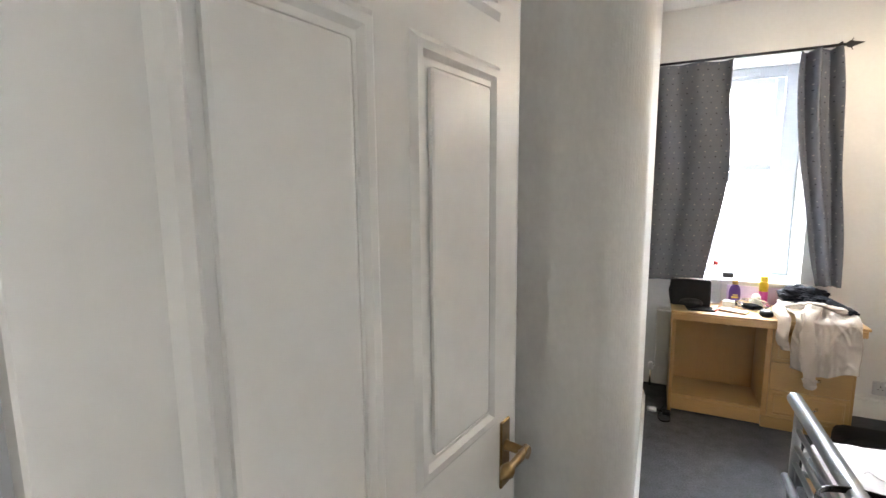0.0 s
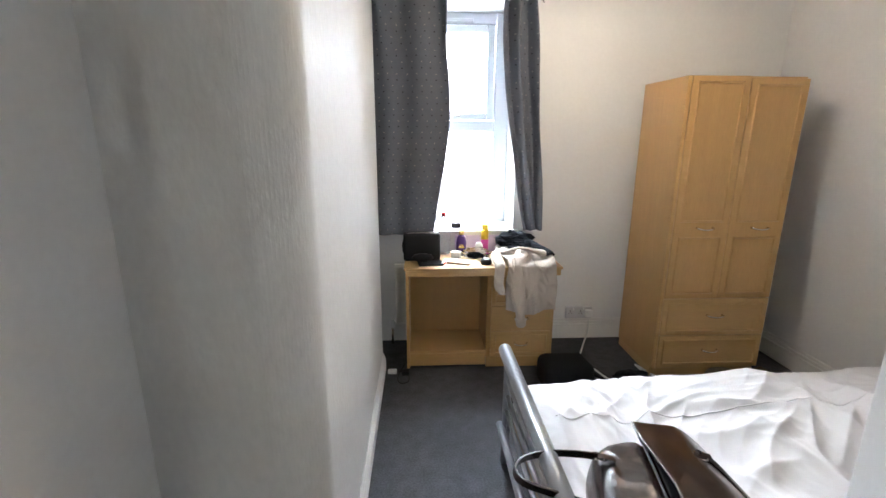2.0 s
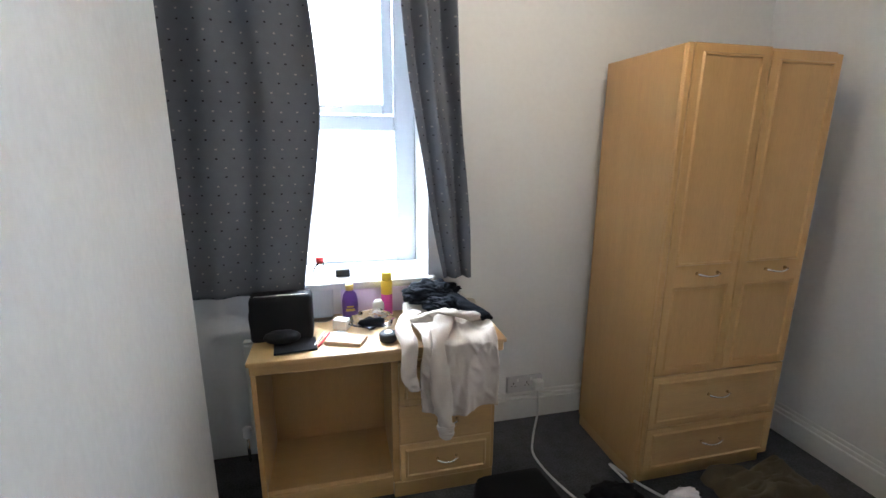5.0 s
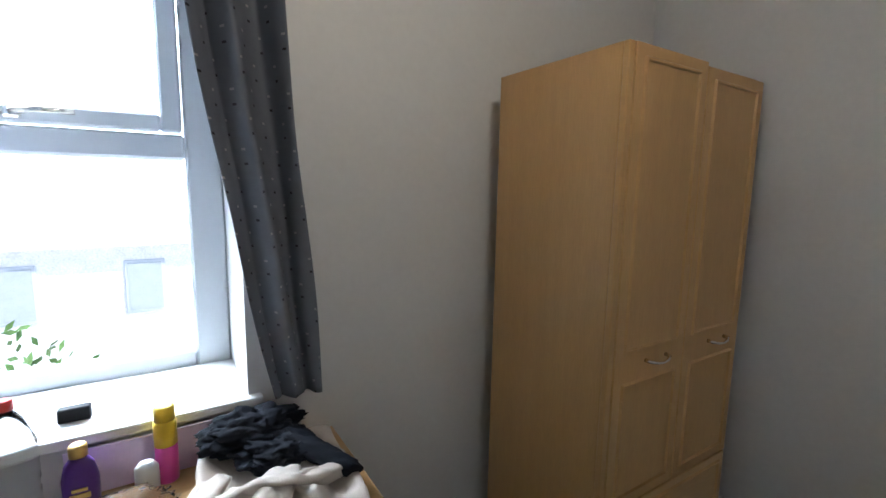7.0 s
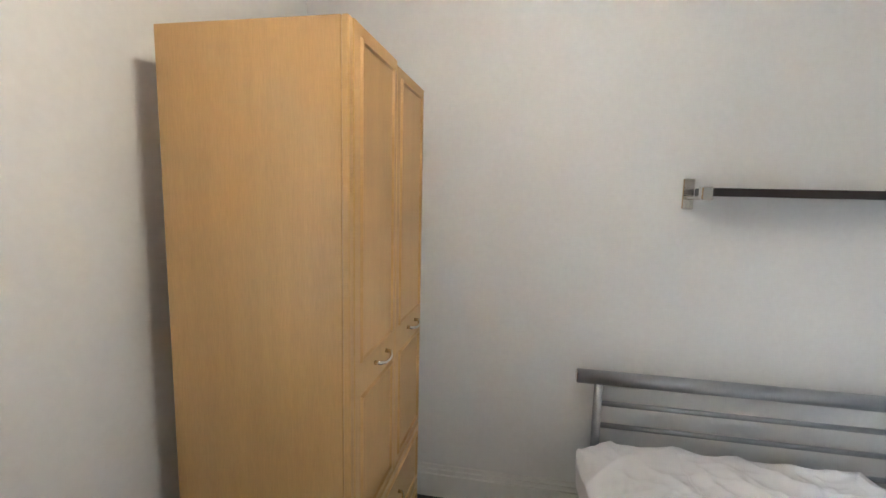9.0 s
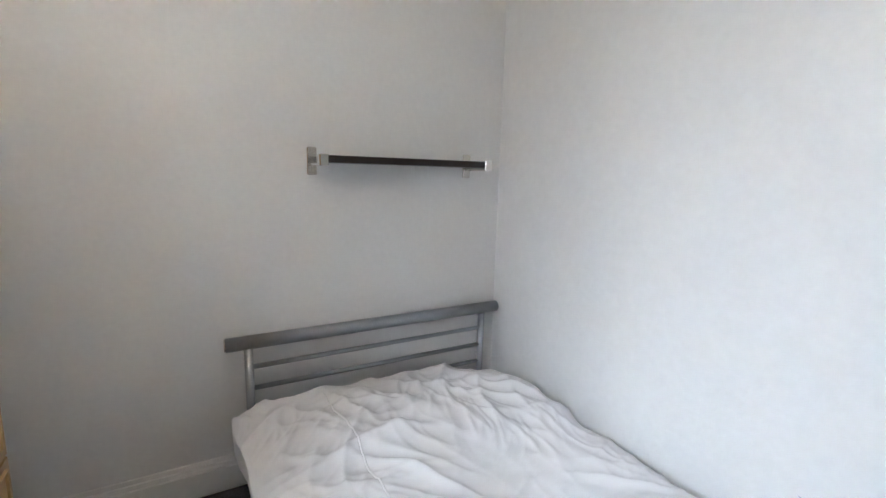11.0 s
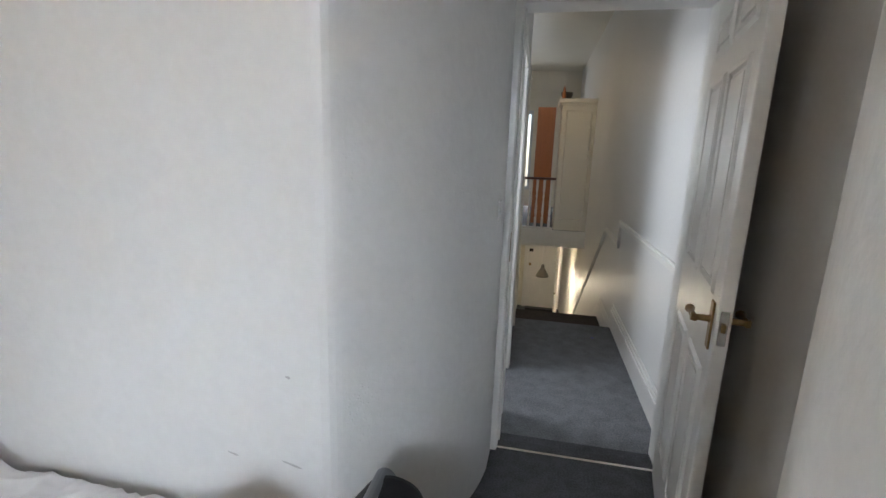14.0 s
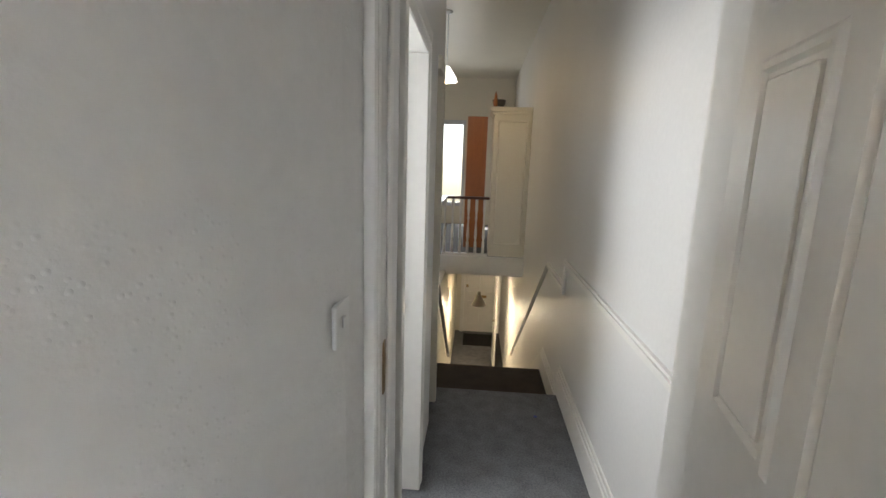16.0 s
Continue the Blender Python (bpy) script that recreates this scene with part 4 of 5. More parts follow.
def jumper(u, v):
    """A sweatshirt lying over the desktop's edge and hanging down in front."""
    s = v * 0.72
    x = 1.055 + u * (0.35 - 0.03 * v) + 0.03 * n3(u * 3, v * 3, 2) + 0.02 * v
    lie = 0.36
    if s < lie:
        y, z = 5.235 - s, DT + 0.018 + 0.034 * ridge(n3(x * 6 + s * 2, s * 3.5, 3), 1.1) + 0.012 * ridge(n3(x * 14 - s * 5, s * 7, 1), 1.5) + 0.003 * n3(x * 30, s * 22, 1)
    else:
        d = s - lie
        y = DY0 - 0.032 - 0.03 * ridge(n3(x * 9 + d * 2, d * 2.2, 5), 1.2) - 0.008 * ridge(n3(x * 22 - d * 6, d * 7, 8), 1.6) - 0.006 * math.sin(u * 17 + 3 * v)
        z = DT + 0.02 - d * (0.95 - 0.25 * abs(u - 0.45))
    return (x, y, max(z, DT + 0.008) if s < lie else z)


shirt = thing("sweatshirt", (1.2, 4.95, DT), "cream sweatshirt thrown over the desk's edge", "sweatshirt")
thicken(part("shirt_body", sheet(70, 90, jumper), CREAMKNIT, shirt), 0.007, 0)


def sleeve(ctrl, width, seed):
    """A limp flattened sleeve along a curve."""
    pts = smooth_path(ctrl, 10)
    own = bmesh.new()
    rings = []
    for k, p in enumerate(pts):
        t = k / (len(pts) - 1)
        d = (pts[min(k + 1, len(pts) - 1)] - pts[max(k - 1, 0)]).normalized()
        up = Vector((1, 0, 0)).cross(d).normalized()
        w = width * (1 - 0.25 * t) * (1 + 0.15 * n3(t * 6, seed))
        if t > 0.9:
            w *= 0.8
        rings.append([own.verts.new(p + Vector((1, 0, 0)) * w * math.cos(a) + up * (0.018 * math.sin(a) + 0.012 * n3(t * 9, a * 1.5, seed))) for a in (2 * math.pi * q / 18 for q in range(18))])
    for a, b in zip(rings, rings[1:]):
        for q in range(18):
            own.faces.new((a[q], a[(q + 1) % 18], b[(q + 1) % 18], b[q])).smooth = True
    own.faces.new(rings[0][::-1])
    own.faces.new(rings[-1])
    bmesh.ops.recalc_face_normals(own, faces=own.faces[:])
    return own


part("sleeve", sleeve([(1.08, 5.1, DT + 0.06), (1.02, 4.98, DT + 0.05), (1.03, 4.87, DT + 0.01), (1.02, 4.845, DT - 0.10), (1.045, 4.84, DT - 0.17)], 0.04, 1.0), CREAMKNIT, shirt)
part("sleeve", sleeve([(1.22, 5.02, DT + 0.085), (1.18, 4.93, DT + 0.075), (1.14, 4.845, DT + 0.0), (1.15, 4.812, DT - 0.18), (1.165, 4.808, DT - 0.33)], 0.05, 5.0), CREAMKNIT, shirt)
part("cuff", sleeve([(1.165, 4.806, DT - 0.325), (1.168, 4.806, DT - 0.35), (1.17, 4.806, DT - 0.385)], 0.04, 2.0), CREAMKNIT, shirt, "ribbed cream cuff")
part("hood", sleeve([(1.10, 5.0, DT + 0.07), (1.18, 4.965, DT + 0.10), (1.28, 4.96, DT + 0.09), (1.36, 4.99, DT + 0.06)], 0.05, 7.0), CREAMKNIT, shirt, "rumpled hood")
bm = blob((1.19, 5.22, DT + 0.11), (0.12, 0.07, 0.05), 0.3, 3, 5, None, 4.0)
join(bm, sleeve([(1.20, 5.20, DT + 0.12), (1.27, 5.13, DT + 0.105), (1.33, 5.05, DT + 0.085), (1.385, 4.965, DT + 0.062)], 0.05, 9.0))
join(bm, blob((1.235, 5.14, DT + 0.085), (0.09, 0.085, 0.035), 0.35, 3, 5, None, 15.0))
solid("fleece", bm, NAVY, "black fleece top heaped on the sweatshirt", "top")

# ---- things on the floor ----
bp = thing("rucksack", (1.45, 4.63, 0), "black rucksack lying on the carpet by the desk", "rucksack")
bm = box(1.27, 1.58, 4.50, 4.76, 0.0, 0.19, 0.05, seg=3)
for v in bm.verts:
    v.co += Vector((0.02 * n3(v.co.x * 8, v.co.y * 8, 2), 0.02 * n3(v.co.y * 7, v.co.z * 9), 0.02 * n3(v.co.x * 9, v.co.y * 9) * (v.co.z > 0.05)))
    v.co.z = max(v.co.z, 0.0)
for f in bm.faces:
    f.smooth = True
part("body", bm, BLACKCLOTH, bp)
part("zip_pull", tube([(1.60, 4.55, 0.10), (1.62, 4.54, 0.06)], 0.004, 6), CHROME, bp)
part("strap", tube(smooth_path([(1.6, 4.6, 0.10), (1.70, 4.62, 0.03), (1.80, 4.58, 0.02), (1.85, 4.66, 0.02)]), 0.014, 8), BLACKNYLON, bp)
solid("black_scarf", blob((1.88, 4.65, 0.025), (0.11, 0.07, 0.045), 0.35, 2.5, 4, 0.024, 12.0), BLACKCLOTH, "black scarf dropped on the carpet", "scarf")
solid("sock", blob((2.19, 4.60, 0.02), (0.07, 0.03, 0.028), 0.3, 2.5, 4, 0.018, 5.0), LINEN, "crumpled white sock on the carpet", "sock")


def towel(u, v):
    x, y = 2.36 + u * 0.46, 4.42 + v * 0.26
    edge = min(u, 1 - u, v, 1 - v)
    h = 0.012 + min(1, edge * 7) * (0.05 + 0.05 * n3(u * 4, v * 3, 2) + 0.05 * (0.4 - abs(n3(u * 3 + v * 3, v * 6 - u * 3, 7))))
    return (x + 0.05 * n3(v * 3, u, 1), y + 0.05 * n3(u * 3, v, 4), max(0.007, h))


thicken(solid("towel", sheet(50, 40, towel), OLIVE, "olive green towel in a heap by the wardrobe", "towel", (2.59, 4.55, 0.0)), 0.01, 0)
solid("paper_tag", box(0.29, 0.35, 4.82, 4.87, 0.0, 0.02, 0.006), WHITEPL, "small white plug lying on the carpet", "plug")
solid("black_cable", tube(smooth_path([(0.34, 4.86, 0.007), (0.42, 4.82, 0.007), (0.43, 4.72, 0.007), (0.38, 4.70, 0.007), (0.36, 4.78, 0.007), (0.40, 4.95, 0.007)]), 0.004, 6), BLACKNYLON, "thin black charger cable on the carpet", "cable")
solid("charger", box(0.385, 0.435, 4.78, 4.83, 0.008, 0.035, 0.006), BLACKNYLON, "black charger block on the carpet", "charger")

# ---- landing corridor ----
CX0, CX1, CH = -0.2, 0.668, 3.15
setting("floor_corridor", box(CX0, 1.6, -0.3, 1.5, -0.2, -0.001), CARPET2, "grey carpet in the corridor", "floor")
setting("wall_corridor_west", box(CX0 - 0.15, CX0, -7.4, 1.5, -2.4, CH), WALL, "long white painted stair wall", "wall")
bm = box(CX1, CX1 + 0.12, 1.3, 1.5, 0, CH)
box(CX1, CX1 + 0.12, 0.14, 0.72, 0, CH, bm=bm)
box(CX1, CX1 + 0.12, 0.72, 1.3, 2.05, CH, bm=bm)
box(CX1, CX1 + 0.12, -0.3, 0.14, 2.1, CH, bm=bm)
setting("wall_corridor_east", bm, WALL, "white corridor wall with two doorways", "wall")
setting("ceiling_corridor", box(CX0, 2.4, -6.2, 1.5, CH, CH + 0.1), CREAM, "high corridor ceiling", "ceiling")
f2 = setting("door_frame_2", box(CX1 - 0.02, CX1 + 0.13, 0.70, 0.74, 0, 2.04, 0.004), GLOSS, "white gloss frame of a bathroom doorway", "door frame")
part("architrave", box(CX1 - 0.024, CX1 - 0.002, 0.655, 0.70, 0, 2.10, 0.006), GLOSS, f2)
part("head", box(CX1 - 0.02, CX1 + 0.13, 0.74, 1.28, 2.0, 2.05, 0.004), GLOSS, f2)
part("top_architrave", box(CX1 - 0.024, CX1 - 0.002, 0.70, 1.33, 2.04, 2.10, 0.006), GLOSS, f2)
part("jamb", box(CX1 - 0.02, CX1 + 0.13, 1.28, 1.32, 0, 2.04, 0.004), GLOSS, f2)
d2 = tagged(new("door_2"), "white door standing open into the next room", "door", kind="structure")
ORIGIN[d2] = Vector((0, 0, 0))
part("door_leaf", box(CX1 + 0.132, CX1 + 0.80, 0.745, 0.785, 0.012, 1.99, 0.003), GLOSS, d2)
for z in (0.28, 1.0, 1.72):
    bm = box(CX1 + 0.10, CX1 + 0.131, 0.741, 0.745, z - 0.04, z + 0.04)
    tube([(CX1 + 0.132, 0.75, z - 0.045), (CX1 + 0.132, 0.75, z + 0.045)], 0.006, 8, bm)
    part("hinge", bm, CHROME, d2)
bm = box(1.5, 1.6, -0.3, 0.72, 0, CH)
box(1.5, 1.6, 1.28, 1.5, 0, CH, bm=bm)
box(1.5, 1.6, 0.72, 1.28, 0, 1.1, bm=bm)
box(1.5, 1.6, 0.72, 1.28, 2.1, CH, bm=bm)
setting("wall_next_room", bm, WALL, "plain wall of the next room", "wall")
setting("wall_next_room_end", box(CX1 + 0.12, 1.5, 0.3, 0.42, 0, CH), WALL, "plain end wall of the next room", "wall")
f3 = setting("door_frame_3", box(CX1 - 0.02, CX1 + 0.13, -0.14, -0.09, 0, 2.13, 0.004), CREAM, "cream painted second door frame", "door frame")
part("head", box(CX1 - 0.02, CX1 + 0.13, -0.09, 0.14, 2.06, 2.13, 0.004), CREAM, f3)
part("door_leaf", box(CX1 + 0.06, CX1 + 0.10, -0.09, 0.14, 0.01, 2.06), CREAM, f3)
part("hinge", box(CX1 + 0.04, CX1 + 0.06, -0.085, -0.07, 1.6, 1.70, 0.002), BRASS, f3)


def wall_strip(name, prof, y0, y1, z0, z1, label, cat):
    """A moulded strip along the stair wall from (y0, z0) to (y1, z1); prof: (thickness, bottom, top) bands."""
    bm = bmesh.new()
    for t, a, b in prof:
        v = [bm.verts.new(p) for p in ((CX0, y0, z0 + a), (CX0 + t, y0, z0 + a), (CX0 + t, y0, z0 + b), (CX0, y0, z0 + b), (CX0, y1, z1 + a), (CX0 + t, y1, z1 + a), (CX0 + t, y1, z1 + b), (CX0, y1, z1 + b))]
        for q in ((0, 1, 2, 3), (7, 6, 5, 4), (0, 4, 5, 1), (1, 5, 6, 2), (2, 6, 7, 3), (3, 7, 4, 0)):
            bm.faces.new([v[k] for k in q])
    bmesh.ops.recalc_face_normals(bm, faces=bm.faces[:])
    return setting(name, bm, GLOSS, label, cat)


DADO = ((0.016, -0.05, -0.03), (0.026, -0.03, -0.012), (0.016, -0.012, 0.0))
SK = ((0.022, 0.0, 0.15), (0.015, 0.15, 0.175), (0.009, 0.175, 0.2))
wall_strip("dado_rail", DADO, 1.49, -0.38, 0.945, 0.945, "white moulded dado rail along the corridor", "dado rail")
wall_strip("dado_riser", ((0.022, -0.24, 0.0),), -0.38, -0.41, 0.945, 0.945, "white upright piece of the dado rail", "dado rail")
wall_strip("dado_rail_lower", DADO, -0.38, -1.12, 0.77, 0.77, "white lower dado rail beside the step", "dado rail")
wall_strip("dado_rail_stair", DADO, -1.12, -3.9, 0.77, -1.25, "grey dado rail sloping down the stairs", "dado rail")
wall_strip("skirting_corridor", SK, 1.49, -0.34, 0, 0, "white moulded skirting in the corridor", "skirting")
wall_strip("skirting_step", SK, -0.34, -1.1, -0.185, -0.185, "white moulded skirting on the lower step", "skirting")
wall_strip("skirting_stair", SK, -1.1, -3.85, -0.185, -2.2, "white string board down the stairs", "skirting")

# ---- stairs and hall below ----
st = setting("stairs", box(CX0, 1.4, -1.1, -0.3, -0.45, -0.185, 0.012, seg=2), BROWN, "brown carpeted stairs going down to the hall", "stairs")
n = 11
for k in range(n):
    y = -1.1 - k * 0.245
    part("step", box(CX0, 0.78, y - 0.245, y, -2.4, -0.185 - (k + 1) * 0.183, 0.01), BROWN, st)
setting("floor_hall", box(-0.35, 1.5, -8.2, -3.7, -2.5, -2.2), CARPET2, "grey hall carpet at the stair foot", "floor")
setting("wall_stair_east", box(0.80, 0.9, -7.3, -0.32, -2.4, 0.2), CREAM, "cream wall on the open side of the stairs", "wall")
hr = thing("stair_handrail", (0.76, -1.3, 0.3), "black painted handrail going down the stairs", "handrail")
part("rail", tube(smooth_path([(0.76, -0.9, 0.72), (0.765, -1.1, 0.70), (0.765, -1.35, 0.52), (0.765, -3.8, -1.32)]), 0.022, 10), BLACKPAINT, hr)
part("bracket", tube([(0.80, -1.6, 0.28), (0.765, -1.6, 0.31)], 0.008, 6), BLACKPAINT, hr)

# ---- far landing ----
setting("floor_landing", box(CX0, 2.4, -6.2, -3.05, 0.2, 0.4), CARPET2, "landing floor over the stairs", "floor")
setting("landing_fascia", box(CX0, 1.3, -3.05, -3.02, 0.17, 0.405, 0.004), GLOSS, "white fascia board at the landing's edge", "trim")
setting("ceiling_hall", box(CX0, 1.5, -7.3, -3.06, 0.15, 0.198), CEIL, "hall ceiling under the landing", "ceiling")
bm = box(CX0, 0.70, -6.3, -6.2, 0.4, CH)
box(1.25, 2.4, -6.3, -6.2, 0.4, CH, bm=bm)
box(0.70, 1.25, -6.3, -6.2, 0.4, 0.75, bm=bm)
box(0.70, 1.25, -6.3, -6.2, 2.38, CH, bm=bm)
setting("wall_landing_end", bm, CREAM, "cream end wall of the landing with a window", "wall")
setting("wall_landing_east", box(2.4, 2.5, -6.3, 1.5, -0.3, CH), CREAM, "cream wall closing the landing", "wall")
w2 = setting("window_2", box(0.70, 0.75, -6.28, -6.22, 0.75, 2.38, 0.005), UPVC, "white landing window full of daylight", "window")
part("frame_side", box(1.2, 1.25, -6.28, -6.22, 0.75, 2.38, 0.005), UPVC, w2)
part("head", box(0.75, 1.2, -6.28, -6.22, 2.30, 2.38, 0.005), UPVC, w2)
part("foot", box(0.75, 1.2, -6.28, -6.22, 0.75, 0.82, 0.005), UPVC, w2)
g = part("pane", box(0.75, 1.2, -6.252, -6.248, 0.82, 2.30), GLASS, w2)
g.visible_shadow = False
cab = thing("built_in_cupboard", (0.06, -3.35, 0.4), "cream panelled cupboard built at the landing's edge", "cupboard")
part("body", box(CX0 + 0.002, 0.262, -3.62, -3.07, 0.405, 2.17, 0.004), CREAM, cab)
part("cornice", box(CX0 + 0.002, 0.31, -3.66, -3.03, 2.20, 2.26, 0.012, seg=2), CREAM, cab)
part("cornice_lower", box(CX0 + 0.002, 0.285, -3.64, -3.05, 2.17, 2.20, 0.006), CREAM, cab)
part("moulding", ring(CX0 + 0.05, 0.21, 0.56, 2.1, 0.02, 0.01, lambda p, h, q: (p, -3.07 + h, q)), CREAM, cab)
bk = thing("bookcase", (0.42, -3.8, 0.4), "orange pine bookcase seen from its side", "bookcase")
part("side", box(0.33, 0.60, -3.70, -3.66, 0.405, 2.20, 0.003), PINE, bk)
part("back", box(0.33, 0.35, -4.5, -3.70, 0.405, 2.20), PINE, bk)
for z in (0.45, 0.85, 1.25, 1.65, 2.05):
    part("shelf", box(0.35, 0.60, -4.5, -3.70, z, z + 0.02), PINE, bk)
rnd = random.Random(3)
for z in (0.87, 1.27, 1.67):
    for k in range(5):
        c = rnd.choice((PAPER, CARD, NAVY, RED))
        h = rnd.uniform(0.2, 0.3)
        solid("book", box(0.42, 0.60, -3.75 - k * 0.05, -3.713 - k * 0.05, z, z + h, 0.002), c, "book standing on the pine bookcase", "book", group="books in the bookcase")
solid("wicker_basket", lathe([(0.05, 0), (0.075, 0.05), (0.085, 0.10)], (0.21, -3.25, 2.261), 16), PEWTER, "dark basket on top of the cupboard", "basket")
solid("orange_ornament", lathe([(0.02, 0), (0.028, 0.05), (0.018, 0.13), (0.003, 0.19)], (0.255, -3.15, 2.261), 12), PINE, "orange carved ornament on the cupboard", "ornament")
br = thing("banister", (0.65, -3.06, 0.4), "white turned balusters under a mahogany rail", "banister")
part("handrail", box(0.27, 0.86, -3.09, -3.03, 1.13, 1.165, 0.012, seg=2), MAHOG, br)
part("return_rail", box(0.80, 0.86, -3.03, -1.5, 1.13, 1.165, 0.012, seg=2), MAHOG, br)
part("base_rail", box(0.27, 0.86, -3.085, -3.035, 0.406, 0.44, 0.004), GLOSS, br)
PROF = [(0.018, 0), (0.018, 0.14), (0.010, 0.16), (0.019, 0.22), (0.014, 0.34), (0.009, 0.42), (0.017, 0.45), (0.009, 0.48), (0.015, 0.53), (0.018, 0.57), (0.018, 0.69)]
for x in (0.33, 0.43, 0.53, 0.63, 0.73, 0.83):
    part("baluster", lathe(PROF, (x, -3.06, 0.44), 12), GLOSS, br)
l2 = thing("landing_pendant", (0.82, -2.5, 2.4), "white pendant lamp lit over the stairs", "pendant lamp")
part("ceiling_rose", lathe([(0.02, -0.03), (0.05, 0)], (0.82, -2.5, CH)), WHITEPL, l2)
part("flex", tube([(0.82, -2.5, 2.6), (0.82, -2.5, CH)], 0.005, 6), WHITEPL, l2)
thicken(part("shade", lathe([(0.12, 0), (0.10, 0.05), (0.05, 0.13), (0.025, 0.16)], (0.82, -2.5, 2.44), 24), SHADE, l2), 0.003)
part("bulb", lathe([(0.005, 0), (0.03, 0.02), (0.03, 0.04), (0.012, 0.08)], (0.82, -2.5, 2.43), 12), BULB, l2)
l3 = thing("hall_pendant", (0.33, -4.22, -0.6), "pewter bell-shaped pendant lamp over the hall", "pendant lamp")
thicken(part("shade", lathe([(0.115, 0), (0.105, 0.025), (0.05, 0.12), (0.03, 0.15), (0.026, 0.20), (0.008, 0.22)], (0.33, -4.22, -0.62), 24), PEWTER, l3), 0.003)
part("flex", tube([(0.33, -4.22, -0.38), (0.33, -4.22, 0.15)], 0.005, 6), WHITEPL, l3)
part("bulb", lathe([(0.005, 0), (0.03, 0.02), (0.03, 0.04), (0.012, 0.08)], (0.33, -4.22, -0.64), 12), BULB, l3)

# front door at the end of the hall
setting("wall_hall_end", box(-0.35, 0.9, -7.3, -7.2, -2.3, 0.2), CREAM, "cream end wall of the hall", "wall")
fd = setting("front_door", box(-0.14, 0.62, -7.2, -7.15, -2.19, -0.15, 0.004), GLOSS, "white panelled front door with letter box", "door")
for z0, z1 in ((-2.0, -1.45), (-1.25, -0.35)):
    for x0, x1 in ((-0.06, 0.21), (0.27, 0.54)):
        part("door_panel", box(x0, x1, -7.15, -7.138, z0, z1, 0.008), GLOSS, fd)
part("letter_box", box(0.12, 0.36, -7.137, -7.125, -1.38, -1.32, 0.004), BRASS, fd)
part("lock", box(0.53, 0.58, -7.15, -7.13, -1.15, -1.08, 0.004), BRASS, fd)
part("upper_lock", box(0.50, 0.59, -7.15, -7.125, -0.8, -0.73, 0.004), BLACKIRON, fd)
f4 = setting("front_door_frame", box(0.62, 0.70, -7.2, -7.1, -2.19, -0.06, 0.005), GLOSS, "white frame of the front door", "door frame")
part("jamb", box(-0.199, -0.14, -7.2, -7.1, -2.19, -0.06, 0.005), GLOSS, f4)
part("head", box(-0.14, 0.62, -7.2, -7.1, -0.15, -0.06, 0.005), GLOSS, f4)
solid("door_mat", box(-0.1, 0.6, -7.0, -6.35, -2.2, -2.185, 0.004), MATBLACK, "black door mat inside the front door", "door mat")
nd = thing("inner_hall_door", (-0.05, -5.6, -2.2), "white inner hall door standing open", "door")
part("door_leaf", box(-0.03, 0.01, -5.9, -5.2, -2.19, -0.2, 0.003), GLOSS, nd)
part("knob", lathe([(0.012, 0), (0.025, 0.02), (0.02, 0.04)], (0.03, -5.25, -1.25), 12), CHROME, nd)

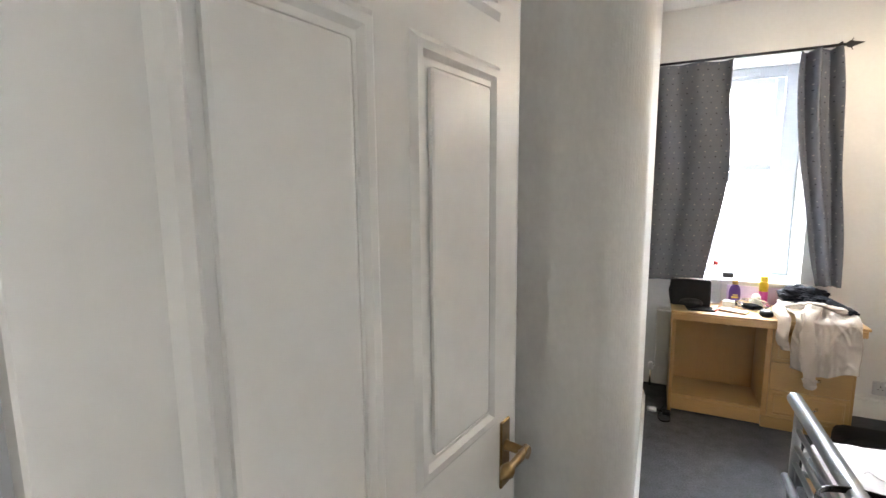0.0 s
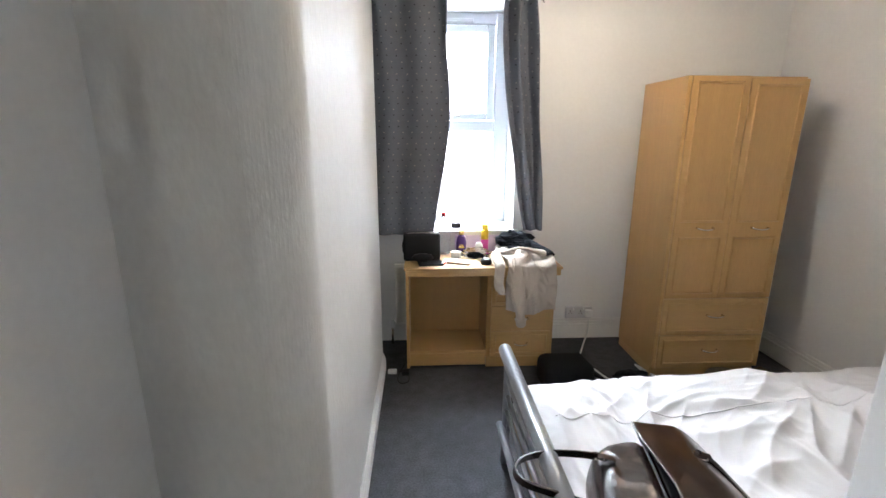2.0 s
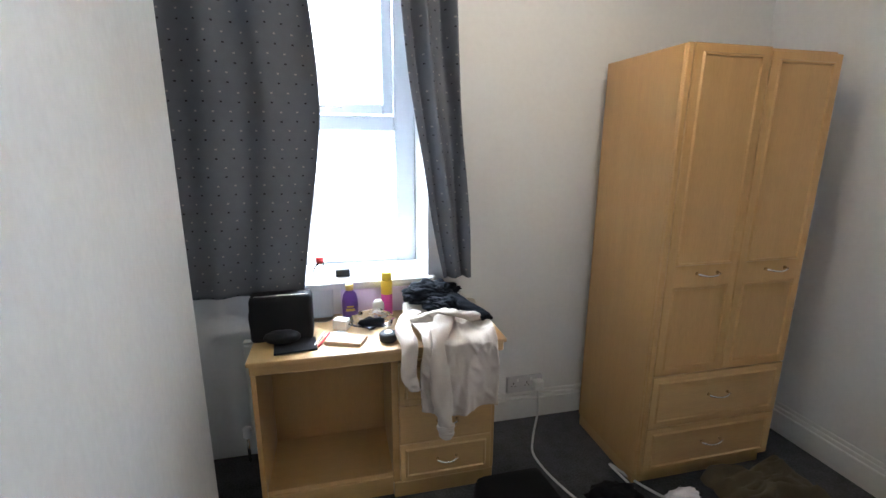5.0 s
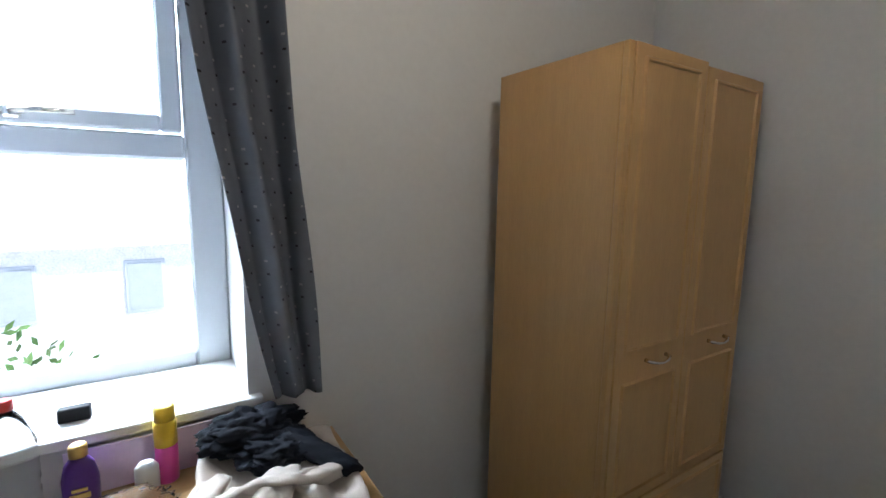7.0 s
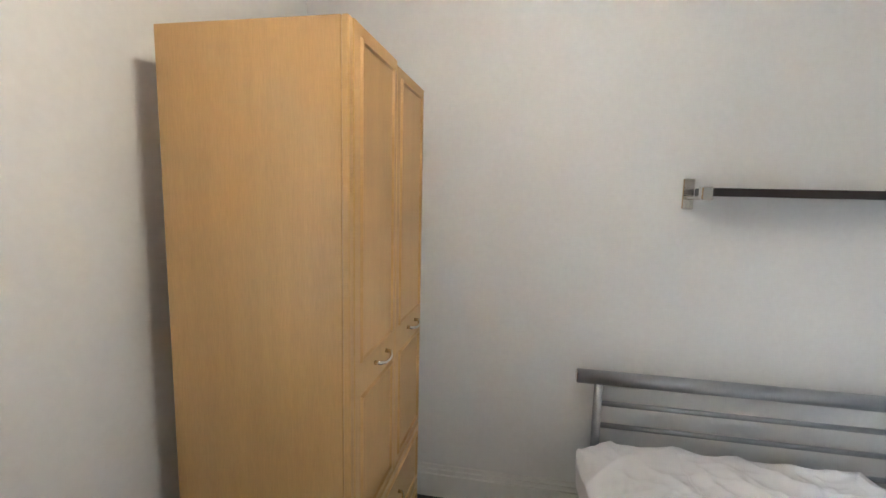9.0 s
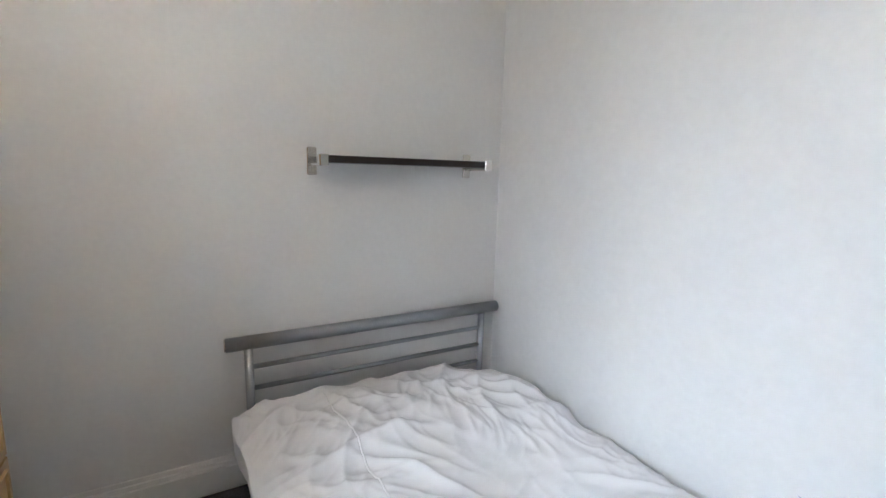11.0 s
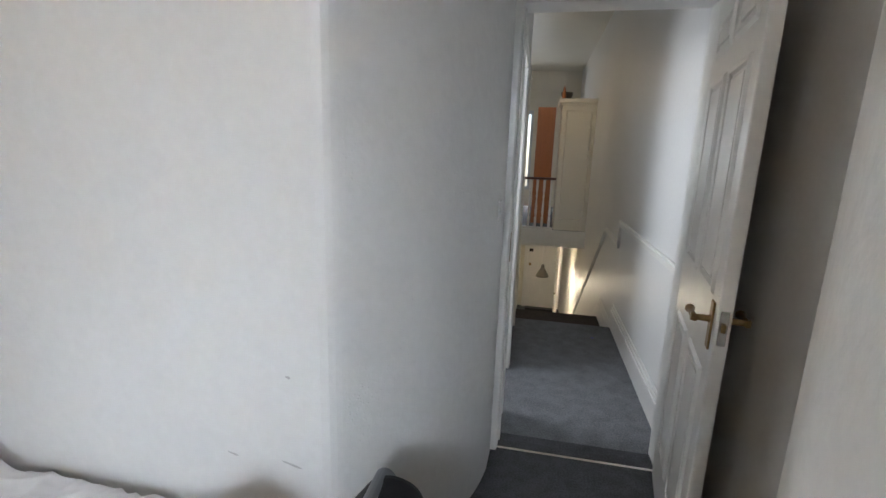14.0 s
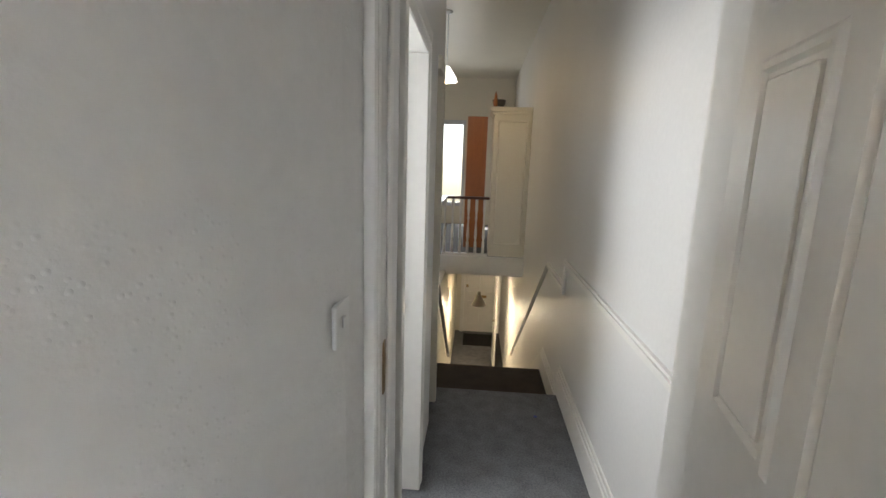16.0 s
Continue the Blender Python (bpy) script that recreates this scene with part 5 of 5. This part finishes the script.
# ---- outside ----
OVERCAST = mat("overcast_sky", (0.95, 0.97, 1.0), 1.0, vary=0.02, scale=0.02, fine=0.1, bump=0, emit=2.2)
setting("backdrop", box(-120, 120, 90, 90.5, -3.0, 110), OVERCAST, "plain white overcast sky beyond the houses", "sky")
setting("ground", box(-400, 400, 5.9, 800, -3.2, -3.0), PAVING, "pale paved back yards", "ground")
# wall, roof and panes carry the outdoor glare in their pale colours
house = tagged(new("terrace_house"), "brick terrace house across the back lane, coloured pale for glare", "house")
ORIGIN[house] = Vector((0, 0, 0))
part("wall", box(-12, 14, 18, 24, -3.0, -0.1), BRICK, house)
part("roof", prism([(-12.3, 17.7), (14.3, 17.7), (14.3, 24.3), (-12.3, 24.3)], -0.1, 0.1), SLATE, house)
for x in (-6, -2.4, 0.2, 3.0, 6.5):
    for z in (-1.9,):
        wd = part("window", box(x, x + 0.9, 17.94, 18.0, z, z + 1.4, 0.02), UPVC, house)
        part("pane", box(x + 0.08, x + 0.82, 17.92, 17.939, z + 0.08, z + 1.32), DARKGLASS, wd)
yw = tagged(new("yard_wall"), "low brick wall of the back yard", "wall")
ORIGIN[yw] = Vector((0, 0, 0))
part("courses", box(-8, 10, 12, 12.25, -3.0, -1.2, 0.02), BRICK, yw)
part("coping", box(-8, 10, 11.95, 12.3, -1.2, -1.1, 0.02), PAVING, yw)
rnd = random.Random(5)
verts, faces = [], []
for k in range(2600):
    a, q = rnd.uniform(0, 6.283), rnd.random() ** 0.5
    h = rnd.uniform(0.0, 1.0)
    c = Vector((-0.6 + 2.2 * q * math.cos(a) * (1.1 - 0.5 * h), 9.6 + 1.0 * q * math.sin(a), -3.0 + 3.3 * h * (1 - 0.35 * q) + 0.25 * math.sin(a * 3)))
    d = Vector((rnd.uniform(-1, 1), rnd.uniform(-1, 1), rnd.uniform(-0.6, 1))).normalized() * 0.075
    s = d.orthogonal().normalized() * 0.032
    b = len(verts)
    verts += [c - d, c + s, c + d, c - s]
    faces.append((b, b + 1, b + 2, b + 3))
data = bpy.data.meshes.new("leaves")
data.from_pydata([v - Vector((-0.6, 9.6, -3.0)) for v in verts], [], faces)
data.materials.append(LEAF)
bush = thing("shrub", (-0.6, 9.6, -3.0), "leafy green shrub in the yard below the window", "shrub")
crown = new("crown", data)
crown.parent = bush
part("stem", tube([(-0.6, 9.6, -3.0), (-0.5, 9.6, -2.2), (-0.2, 9.5, -1.4)], [0.06, 0.04, 0.015], 8), MAHOG, bush)
